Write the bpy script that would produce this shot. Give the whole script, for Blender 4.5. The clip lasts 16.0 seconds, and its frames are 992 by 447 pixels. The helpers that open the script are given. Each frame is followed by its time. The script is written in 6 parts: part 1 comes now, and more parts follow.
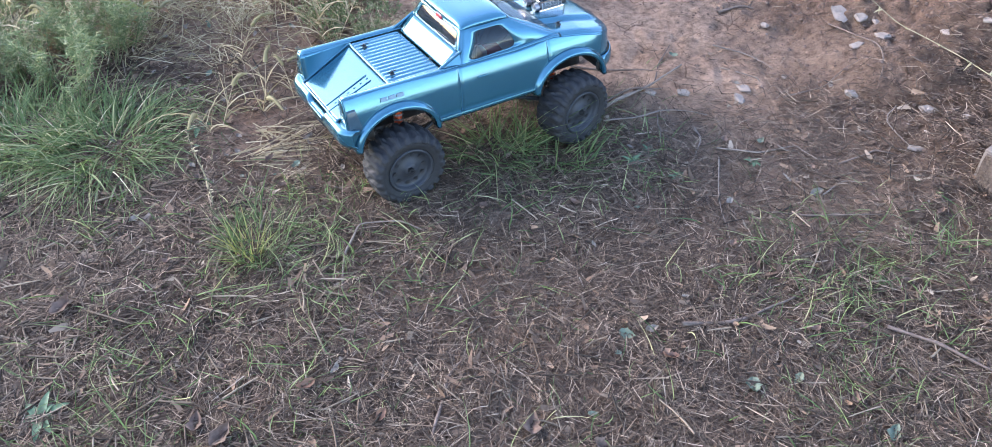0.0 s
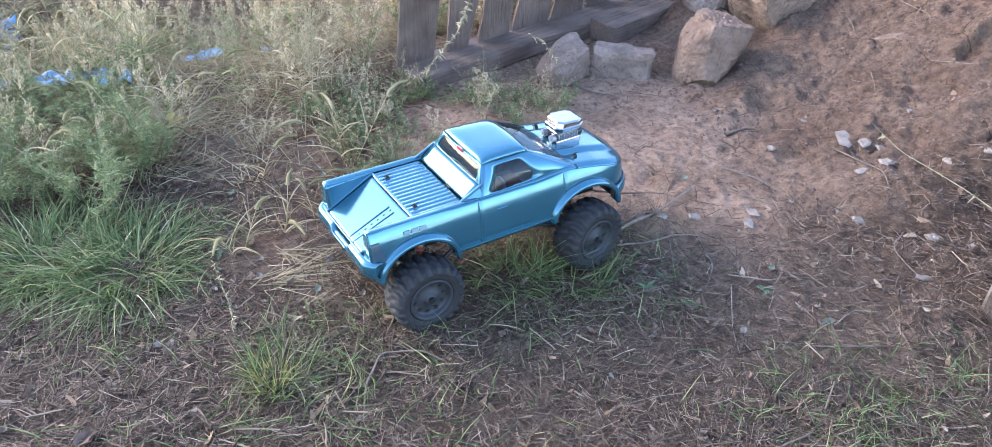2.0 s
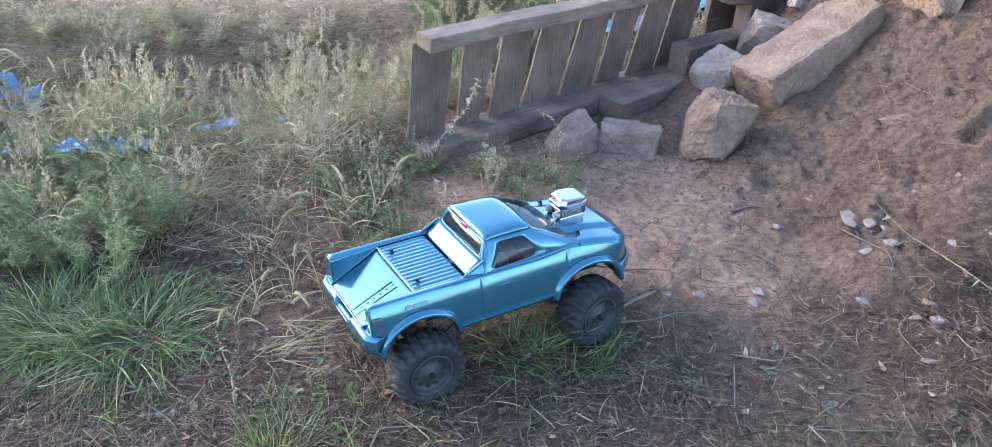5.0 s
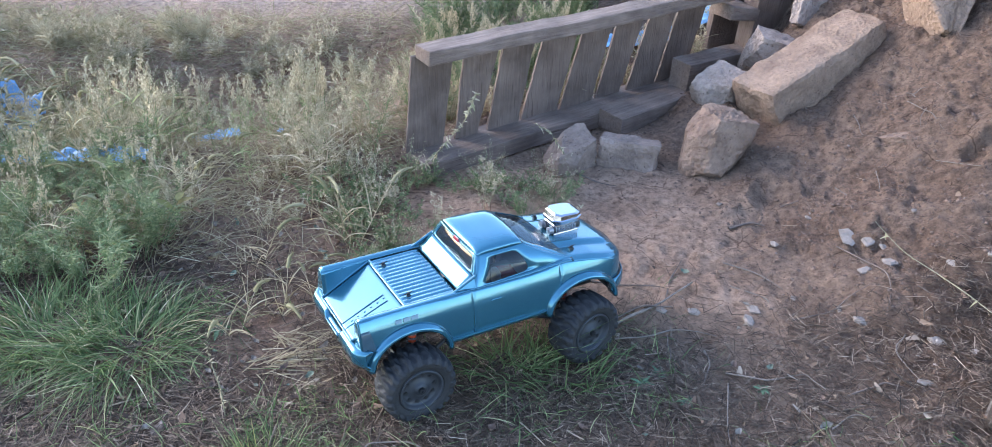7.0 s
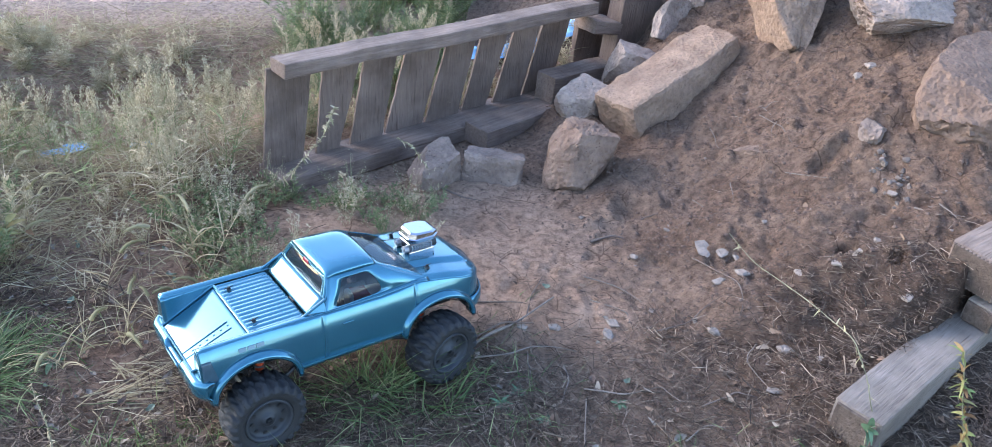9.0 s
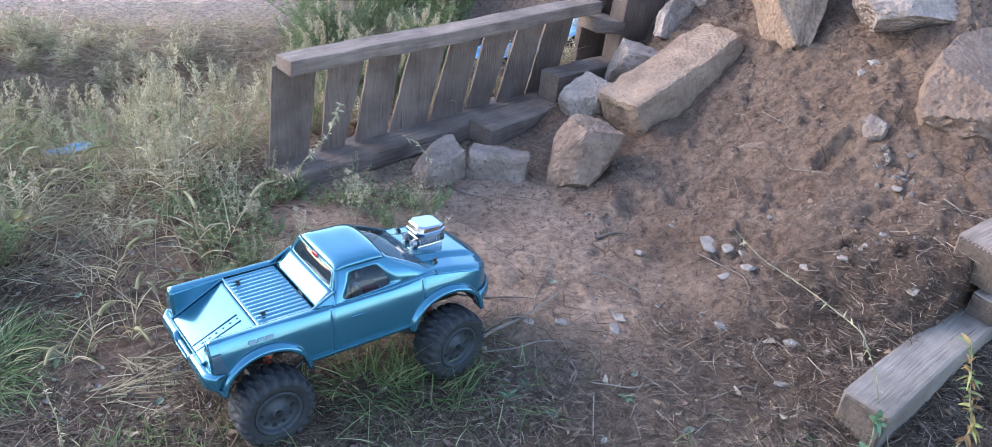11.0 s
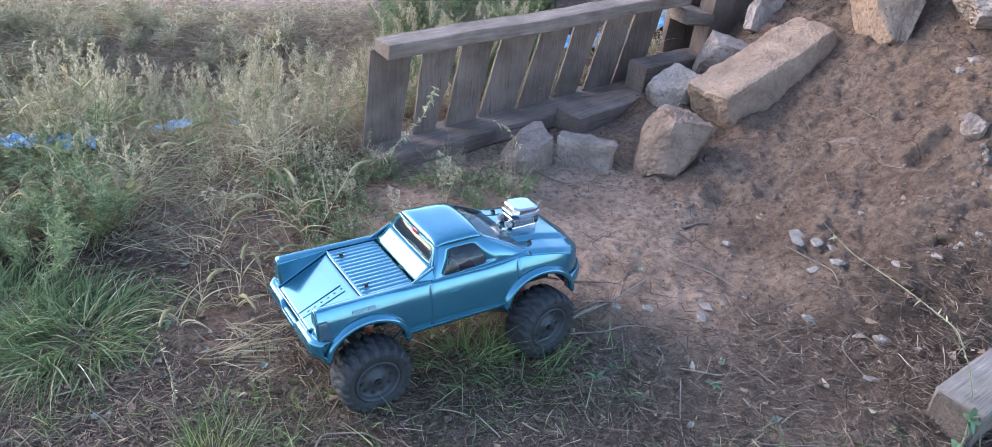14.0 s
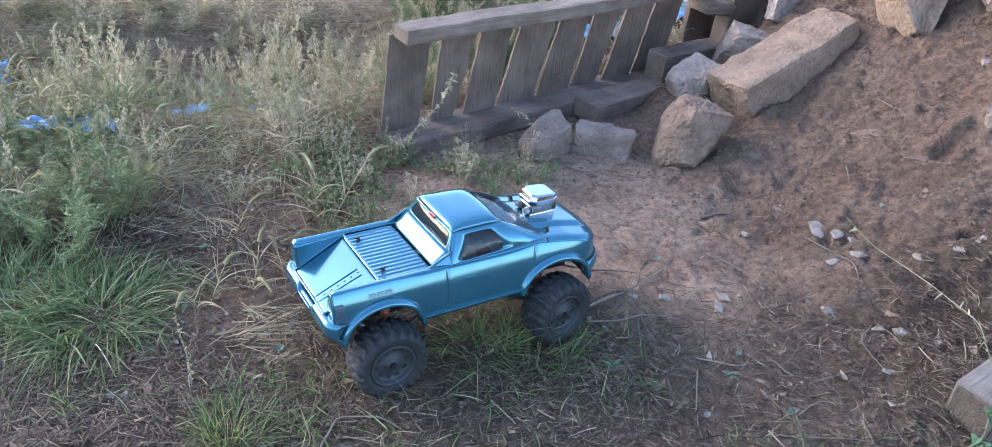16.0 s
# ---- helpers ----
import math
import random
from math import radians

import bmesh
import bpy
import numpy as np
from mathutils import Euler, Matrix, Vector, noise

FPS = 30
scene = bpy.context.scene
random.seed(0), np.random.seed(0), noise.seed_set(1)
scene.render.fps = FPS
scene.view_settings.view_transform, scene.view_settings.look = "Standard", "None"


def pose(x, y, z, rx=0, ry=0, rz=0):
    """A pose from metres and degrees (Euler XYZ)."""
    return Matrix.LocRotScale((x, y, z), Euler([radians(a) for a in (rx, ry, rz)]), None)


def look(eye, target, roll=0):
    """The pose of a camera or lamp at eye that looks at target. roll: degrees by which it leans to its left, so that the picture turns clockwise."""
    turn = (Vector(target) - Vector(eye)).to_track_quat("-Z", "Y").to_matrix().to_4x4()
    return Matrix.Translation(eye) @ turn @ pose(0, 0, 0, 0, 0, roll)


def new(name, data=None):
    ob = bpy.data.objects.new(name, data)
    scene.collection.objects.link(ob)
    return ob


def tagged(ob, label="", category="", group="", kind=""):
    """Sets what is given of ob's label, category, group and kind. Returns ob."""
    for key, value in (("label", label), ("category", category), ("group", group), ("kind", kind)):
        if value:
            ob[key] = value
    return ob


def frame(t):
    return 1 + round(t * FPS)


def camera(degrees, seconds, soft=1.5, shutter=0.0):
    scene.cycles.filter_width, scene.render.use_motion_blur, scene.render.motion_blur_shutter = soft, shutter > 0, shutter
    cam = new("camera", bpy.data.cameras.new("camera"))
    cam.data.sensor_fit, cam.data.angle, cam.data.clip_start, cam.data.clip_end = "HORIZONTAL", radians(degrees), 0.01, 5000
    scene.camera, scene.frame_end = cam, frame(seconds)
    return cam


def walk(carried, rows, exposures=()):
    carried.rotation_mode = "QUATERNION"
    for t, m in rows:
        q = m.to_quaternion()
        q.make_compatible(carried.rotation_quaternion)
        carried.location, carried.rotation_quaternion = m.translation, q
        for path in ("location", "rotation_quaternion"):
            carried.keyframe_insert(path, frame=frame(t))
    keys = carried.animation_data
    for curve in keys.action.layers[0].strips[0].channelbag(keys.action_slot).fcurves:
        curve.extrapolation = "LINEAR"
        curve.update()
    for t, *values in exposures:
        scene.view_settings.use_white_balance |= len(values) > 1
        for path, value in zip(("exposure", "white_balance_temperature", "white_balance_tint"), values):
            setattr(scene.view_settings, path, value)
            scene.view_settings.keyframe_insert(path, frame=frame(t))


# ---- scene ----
cam = camera(58.2, 16.0, 0.5)
METRES, EYE, TILT, LEAN, TURN = 0.38, 0.93, 18.0, 11.0, -7.0
ROWS = [
    (0.0, 0.0, 0.0, 0.0, 14.69, -62.29, -7.91),
    (0.5, -0.0018, -0.0036, 0.0032, 14.84, -62.15, -8.05),
    (1.0, -0.0024, -0.0026, 0.0122, 14.91, -61.58, -8.1),
    (1.5, -0.0309, 0.0371, 0.1139, 14.98, -58.3, -8.17),
    (2.0, -0.1541, 0.1243, 0.1693, 14.97, -57.58, -8.32),
    (2.5, -0.1495, 0.1643, 0.1976, 15.37, -56.22, -8.42),
    (3.0, -0.1162, 0.1707, 0.199, 15.55, -56.16, -8.46),
    (3.5, -0.1183, 0.1639, 0.2066, 15.82, -55.78, -8.42),
    (4.0, -0.1178, 0.1569, 0.2349, 15.93, -54.86, -8.25),
    (6.5, -0.0837, 0.1727, 0.2235, 17.13, -53.09, -7.93),
    (7.0, -0.057, 0.198, 0.2283, 17.21, -52.96, -8.03),
    (7.5, -0.0377, 0.2133, 0.2358, 17.19, -52.64, -8.32),
    (8.0, 0.0358, 0.2877, 0.2262, 14.14, -52.06, -11.55),
    (8.5, 0.0683, 0.325, 0.2253, 12.17, -51.65, -13.07),
    (11.0, 0.0437, 0.2703, 0.1877, 11.86, -51.14, -13.12),
    (11.5, -0.0032, 0.2291, 0.2014, 12.38, -51.22, -13.03),
    (12.0, -0.0587, 0.1635, 0.1894, 14.5, -51.78, -12.07),
    (12.5, -0.0695, 0.1561, 0.1899, 15.51, -52.18, -11.75),
    (13.0, -0.0752, 0.154, 0.2063, 15.69, -52.37, -11.54),
    (13.5, -0.076, 0.1507, 0.2009, 15.88, -52.47, -11.35),
    (14.0, -0.0773, 0.1466, 0.2022, 16.08, -52.53, -11.2),
    (14.5, -0.0823, 0.1407, 0.2034, 16.43, -52.59, -11.02),
    (15.0, -0.0828, 0.1378, 0.1869, 16.77, -52.78, -11.03),
    (15.5, -0.0838, 0.1369, 0.1746, 17.05, -53.03, -11.0),
    (16.0, -0.0793, 0.134, 0.1689, 17.3, -53.25, -10.92),
]
walk(cam, [(t, pose(0, 0, EYE, TILT, LEAN, TURN) @ pose(METRES * x, METRES * y, METRES * z, 90 + pitch, roll, yaw)) for t, x, y, z, yaw, pitch, roll in ROWS],
     [(0.0, 2.80, 6180, 17), (0.5, 2.88, 6180, 17), (1.6, 2.86, 6130, 17), (3.0, 2.62, 5900, 14), (4.0, 2.60, 5880, 13), (7.0, 2.50, 5880, 13), (11.0, 2.52, 5860, 13), (12.5, 2.45, 5840, 13), (16.0, 2.42, 5840, 13)])

# ---- light ----
world = bpy.data.worlds.new("sky")
scene.world = world
world.use_nodes = True
_wn, _wl = world.node_tree.nodes, world.node_tree.links
_wn.clear()
sky_tex = _wn.new("ShaderNodeTexSky")
sky_tex.sky_type = 'NISHITA'
sky_tex.sun_disc = False
sky_tex.sun_elevation = radians(28)
sky_tex.sun_rotation = radians(-70)
sky_tex.air_density = 1.0
sky_tex.dust_density = 0.8
_bg = _wn.new("ShaderNodeBackground")
_bg.inputs["Strength"].default_value = 0.15
_wo = _wn.new("ShaderNodeOutputWorld")
_wl.new(sky_tex.outputs[0], _bg.inputs["Color"])
_wl.new(_bg.outputs[0], _wo.inputs["Surface"])
sun = new("sun", bpy.data.lights.new("sun", 'SUN'))
sun.data.energy = 0.58
sun.data.angle = radians(24)
sun.data.color = (1.0, 0.93, 0.84)
sun.matrix_world = look((-3.32, 1.25 + 1.22, 1.85), (0, 1.25, 0))

# ---- helpers for shapes ----
rng = np.random.default_rng(7)


def hash2(i, j, seed):
    n = np.sin(i * 127.1 + j * 311.7 + seed * 74.7) * 43758.5453
    return n - np.floor(n)


def vnoise(x, y, scale, seed):
    """Smooth value noise in -1..1 with cells of the given size."""
    x, y = np.asarray(x, float) / scale, np.asarray(y, float) / scale
    i, j = np.floor(x), np.floor(y)
    f, g = x - i, y - j
    f, g = f * f * (3 - 2 * f), g * g * (3 - 2 * g)
    a, b = hash2(i, j, seed), hash2(i + 1, j, seed)
    c, d = hash2(i, j + 1, seed), hash2(i + 1, j + 1, seed)
    return 2 * (a + (b - a) * f + (c - a) * g + (a - b - c + d) * f * g) - 1


def smooth(a, b, v):
    k = np.clip((np.asarray(v, float) - a) / (b - a), 0, 1)
    return k * k * (3 - 2 * k)


def relief(x, y):
    """The height of the ground without its clods."""
    x, y = np.asarray(x, float), np.asarray(y, float)
    u = np.clip(0.85 * x + 0.35 * (y - 1.3) - 0.30, 0, 1.9)
    bank = np.where(u < 0.55, 0.55 * u * u, 0.166 + (0.605 - 0.20 * smooth(1.85, 1.5, y)) * (u - 0.55))
    bank = bank * (1 - 0.75 * smooth(3.2, 6.0, y))
    over, run = 0.668 * (x - 0.725) - 0.744 * (y - 1.134), 0.744 * (x - 0.725) + 0.668 * (y - 1.134)
    cap = 0.080 + 0.06 * np.clip(run, 0, 1.2) + 0.115 * smooth(0.26, 0.46, run) + 0.55 * np.clip(-over - 0.05, 0, 2)      # the lowest timber holds the bank back
    bank = bank + smooth(-0.14, 0.0, run) * smooth(1.7, 1.1, run) * (np.minimum(bank, cap) - bank)
    before = smooth(-0.035, -0.015 + 0.9 * np.clip(run - 0.75, 0, 4), over) * smooth(0, 1, (run + 0.14 + 2.0 * np.clip(over, 0, 9)) / (0.14 + 0.8 * np.clip(over, 0, 9)))
    bank = bank + before * (np.minimum(bank, 0.020 + 0.02 * np.clip(run, 0, 2)) - bank)
    across, along_f = 0.672 * (x + 0.39) - 0.7405 * (y - 1.915), 0.7405 * (x + 0.39) + 0.672 * (y - 1.915)
    bank = bank * (1 - (1 - smooth(0.02, 0.27, across)) * smooth(1.40, 1.05, along_f))     # the hollow before the fence
    trench = -0.024 * np.exp(-((across - 0.13) / 0.075) ** 2) * smooth(-0.08, 0.05, along_f) * smooth(0.75, 0.45, along_f)
    left = 0.08 * np.clip(x + 0.3, -1.2, 0)
    mid = 2.30 + 0.30 * (np.clip(x, -2.2, 0.5) + 0.9)
    ditch = -0.15 * np.exp(-((y - mid) / 0.22) ** 2) * smooth(-0.30, -0.75, x) * smooth(-1.75, -1.40, x)
    step = 0.05 * smooth(0.10, 0.42, y - mid) * smooth(-0.2, -0.7, x)
    return 0.004 + bank + left + ditch + step + trench - 0.02 * np.exp(-((x + 0.2) / 0.3) ** 2 - ((y - 1.42) / 0.16) ** 2)


def ground_z(x, y):
    x, y = np.asarray(x, float), np.asarray(y, float)
    far = smooth(3.4, 2.2, np.hypot(x, y - 1.5))
    u = smooth(0.0, 0.35, 0.85 * x + 0.35 * (y - 1.3) - 0.30)
    z = 0.005 * np.abs(vnoise(x, y, 0.052, 8)) + 0.007 * vnoise(x, y, 0.21, 1) + 0.0035 * vnoise(x, y, 0.083, 2) + 0.002 * vnoise(x, y, 0.035, 3)
    bare = smooth(1.25, 1.5, y - 0.1 * x) * smooth(-0.5, 0.1, x)
    z = z + bare * (0.006 * np.abs(vnoise(x, y, 0.04, 13)) - 0.004 * np.abs(vnoise(x, y, 0.09, 14)) + 0.0028 * vnoise(x, y, 0.014, 15))
    # an eroded ledge on the bank, undercut below the boulder
    ledge = smooth(0.80, 0.86, x) * smooth(1.06, 0.94, x) * smooth(1.68, 1.76, y) * smooth(1.98, 1.86, y)
    cut = y - 1.815 - 0.35 * (x - 0.875) + 0.014 * vnoise(x, y, 0.045, 61)
    z = z + ledge * (0.016 * smooth(-0.004, 0.020, cut) * smooth(0.13, 0.03, cut) - 0.008 * np.exp(-((cut + 0.012) / 0.016) ** 2))
    z = z - 0.016 * np.exp(-((x - 0.868) / 0.024) ** 2 - ((y - 1.803) / 0.013) ** 2)
    clod = np.abs(vnoise(x, y, 0.034, 62)) * np.abs(vnoise(x, y, 0.019, 63))
    z = z + u * (0.012 * clod - 0.003 * np.abs(vnoise(x, y, 0.047, 64)) + 0.0030 * vnoise(x, y, 0.012, 65))
    z = z + (0.6 + 1.4 * u) * 0.0020 * vnoise(x, y, 0.019, 4) + u * (0.016 * vnoise(x, y, 0.16, 5) + 0.012 * vnoise(x, y, 0.075, 6) + 0.006 * np.abs(vnoise(x, y, 0.05, 16)) + 0.006 * vnoise(x, y, 0.027, 7))
    return relief(x, y) + z * far + (1 - far) * 0.04 * vnoise(x, y, 4.0, 9)


def litter(x, y):
    """How thickly dead straw and leaves cover the soil, 0 to 1."""
    x, y = np.asarray(x, float), np.asarray(y, float)
    near = smooth(1.47, 1.25, y - 0.10 * x)
    left = smooth(-0.28, -0.60, x) * smooth(2.05, 1.85, y) * (1 - 0.75 * smooth(1.35, 1.5, y) * smooth(1.95, 1.75, y))
    right = smooth(0.55, 0.80, x) * smooth(1.65, 1.35, y)
    patch = 0.5 + 0.5 * vnoise(x, y, 0.17, 11)
    path = np.exp(-(((x + 0.50) * 0.6 + (y - 1.22) * 0.8) / 0.105) ** 2) * smooth(-0.75, -0.5, x) * smooth(-0.30, -0.42, x)
    near = near * (1 - 0.50 * smooth(-0.05, 0.25, x) * smooth(0.95, 1.15, y))
    m = np.maximum(np.maximum(near, left), right) * (0.55 + 0.45 * patch) + 0.14 * smooth(0.1, 0.6, vnoise(x, y, 0.12, 12)) * smooth(1.75, 1.4, y)
    return np.clip(m - 0.55 * path, 0, 1)


def grid_mesh(name, verts, nv, nu, material, smooth_on=True, closed_u=False):
    """A mesh from nv rows of nu vertices each, made fast with numpy."""
    i, j = np.meshgrid(np.arange(nv - 1), np.arange(nu if closed_u else nu - 1), indexing="ij")
    k = (j + 1) % nu
    q = np.stack([i * nu + j, i * nu + k, (i + 1) * nu + k, (i + 1) * nu + j], -1).reshape(-1, 4)
    return fast_mesh(name, verts, q, material, smooth_on)


def fast_mesh(name, verts, faces, material, smooth_on=False):
    verts, faces = np.asarray(verts, np.float32), np.asarray(faces, np.int32)
    me = bpy.data.meshes.new(name)
    n, k = faces.shape
    me.vertices.add(len(verts))
    me.vertices.foreach_set("co", verts.ravel())
    me.loops.add(n * k)
    me.loops.foreach_set("vertex_index", faces.ravel())
    me.polygons.add(n)
    me.polygons.foreach_set("loop_start", np.arange(0, n * k, k, dtype=np.int32))
    if smooth_on:
        me.polygons.foreach_set("use_smooth", np.ones(n, bool))
    me.materials.append(material)
    me.update(calc_edges=True)
    me.validate()
    return me


def unit(v):
    return v / np.maximum(np.linalg.norm(v, axis=-1, keepdims=True), 1e-9)


def blades(base, way, bend, width, segs=4, taper=0.12, sides=0, side=None):
    """Many thin strips (sides=0) or tapered tubes (sides=3) at once: centre line base + way*s + bend*s*s. Returns verts, faces."""
    n = len(base)
    s = np.linspace(0, 1, segs + 1)[None, :, None]
    c = base[:, None] + way[:, None] * s + bend[:, None] * s * s
    tan = unit(way[:, None] + 2 * bend[:, None] * s)
    ref = side[:, None] if side is not None else rng.normal(size=(n, 1, 3))
    a = unit(np.cross(tan, np.broadcast_to(ref, tan.shape)))
    prof = (1 - (1 - taper) * np.linspace(0, 1, segs + 1) ** 1.6)[None, :, None] * np.asarray(width).reshape(-1, 1, 1) * 0.5
    if sides == 0:
        rows = np.stack([c - a * prof, c + a * prof], 2)
        k = 2
    else:
        b = np.cross(tan, a)
        ang = [2 * math.pi * q / sides for q in range(sides)]
        rows = np.stack([c + (a * math.cos(q) + b * math.sin(q)) * prof for q in ang], 2)
        k = sides
    verts = rows.reshape(-1, 3)
    off = (np.arange(n) * (segs + 1) * k)[:, None, None]
    i = np.arange(segs)[None, :, None]
    j = np.arange(1 if k == 2 else k)[None, None, :]
    jn = (j + 1) % k
    q = np.stack([off + i * k + j, off + i * k + jn, off + (i + 1) * k + jn, off + (i + 1) * k + j], -1).reshape(-1, 4)
    return verts, q


def joined(chunks):
    vs, fs, at = [], [], 0
    for v, f in chunks:
        vs.append(v)
        fs.append(f + at)
        at += len(v)
    return np.concatenate(vs), np.concatenate(fs)


def part(name, bm, material, parent, label="", smooth_on=False, at=None):
    """Link a bmesh or a mesh as one object under a thing or a part."""
    if isinstance(bm, bmesh.types.BMesh):
        me = bpy.data.meshes.new(name)
        bm.to_mesh(me)
        bm.free()
        me.materials.append(material)
        if smooth_on:
            me.polygons.foreach_set("use_smooth", np.ones(len(me.polygons), bool))
    else:
        me = bm
    ob = new(name, me)
    ob.parent = parent
    if at is not None:
        ob.matrix_basis = at
    if label:
        tagged(ob, label)
    return ob


def root(name, m, label, category, group="", kind=""):
    ob = new(name)
    ob.empty_display_size = 0.05
    ob.matrix_world = m
    return tagged(ob, label, category, group, kind)


def box(bm, size, m=None, bevel=0.0, segs=2):
    """Adds a box with rounded edges to bm."""
    made = bmesh.ops.create_cube(bm, size=1.0)["verts"]
    bmesh.ops.scale(bm, vec=size, verts=made)
    if bevel:
        edges = list({e for v in made for e in v.link_edges})
        made = list({v for f in bmesh.ops.bevel(bm, geom=edges, offset=bevel, segments=segs, profile=0.6, affect='EDGES')["faces"] for v in f.verts} | {v for v in made if v.is_valid})
    if m is not None:
        bmesh.ops.transform(bm, matrix=m, verts=made)
    return made


def tube(bm, a, b, r, r2=None, n=10):
    """Adds a capped round bar from a to b."""
    a, b = Vector(a), Vector(b)
    made = bmesh.ops.create_cone(bm, cap_ends=True, segments=n, radius1=r, radius2=r if r2 is None else r2, depth=(b - a).length)["verts"]
    m = Matrix.Translation((a + b) / 2) @ (b - a).to_track_quat("Z", "Y").to_matrix().to_4x4()
    bmesh.ops.transform(bm, matrix=m, verts=made)
    return made


# ---- materials ----
def material(name, rough=0.8, metal=0.0, coat=0.0, spec=0.5):
    m = bpy.data.materials.new(name)
    m.use_nodes = True
    p = m.node_tree.nodes["Principled BSDF"]
    p.inputs["Roughness"].default_value = rough
    p.inputs["Metallic"].default_value = metal
    p.inputs["Coat Weight"].default_value = coat
    p.inputs["Coat Roughness"].default_value = 0.06
    p.inputs["Specular IOR Level"].default_value = spec
    return m, m.node_tree.nodes, m.node_tree.links, p


def coords(n, l, size=1.0, stretch=(1, 1, 1), vary=True):
    t = n.new("ShaderNodeTexCoord")
    mp = n.new("ShaderNodeMapping")
    mp.inputs["Scale"].default_value = tuple(s / size for s in stretch)
    l.new(t.outputs["Object"], mp.inputs["Vector"])
    if vary:
        oi = n.new("ShaderNodeObjectInfo")
        mul = n.new("ShaderNodeMath")
        mul.operation = 'MULTIPLY'
        mul.inputs[1].default_value = 37.0
        l.new(oi.outputs["Random"], mul.inputs[0])
        l.new(mul.outputs[0], mp.inputs["Location"])
    return mp.outputs["Vector"]


def noise_node(n, l, vec, scale, detail=4.0, rough=0.55):
    t = n.new("ShaderNodeTexNoise")
    t.inputs["Scale"].default_value = scale
    t.inputs["Detail"].default_value = detail
    t.inputs["Roughness"].default_value = rough
    l.new(vec, t.inputs["Vector"])
    return t.outputs["Fac"]


def ramp(n, l, fac, stops):
    r = n.new("ShaderNodeValToRGB")
    e = r.color_ramp.elements
    while len(e) < len(stops):
        e.new(0.5)
    for q, (at, col) in zip(e, stops):
        q.position, q.color = at, (*col, 1)
    l.new(fac, r.inputs["Fac"])
    return r.outputs["Color"]


def mixed(n, l, fac, a, b, how='MIX'):
    m = n.new("ShaderNodeMix")
    m.data_type, m.blend_type = 'RGBA', how
    for sock, v in ((m.inputs["Factor"], fac), (m.inputs[6], a), (m.inputs[7], b)):
        if isinstance(v, (int, float)):
            sock.default_value = v
        elif isinstance(v, tuple):
            sock.default_value = (*v, 1)
        else:
            l.new(v, sock)
    return m.outputs[2]


def bumped(n, l, p, height, strength=0.4, dist=0.01):
    b = n.new("ShaderNodeBump")
    b.inputs["Strength"].default_value = strength
    b.inputs["Distance"].default_value = dist
    l.new(height, b.inputs["Height"])
    l.new(b.outputs[0], p.inputs["Normal"])


def noise_colour(n, l, vec, scale):
    t = n.new("ShaderNodeTexNoise")
    t.inputs["Scale"].default_value = scale
    t.inputs["Detail"].default_value = 3.0
    l.new(vec, t.inputs["Vector"])
    return t.outputs["Color"]


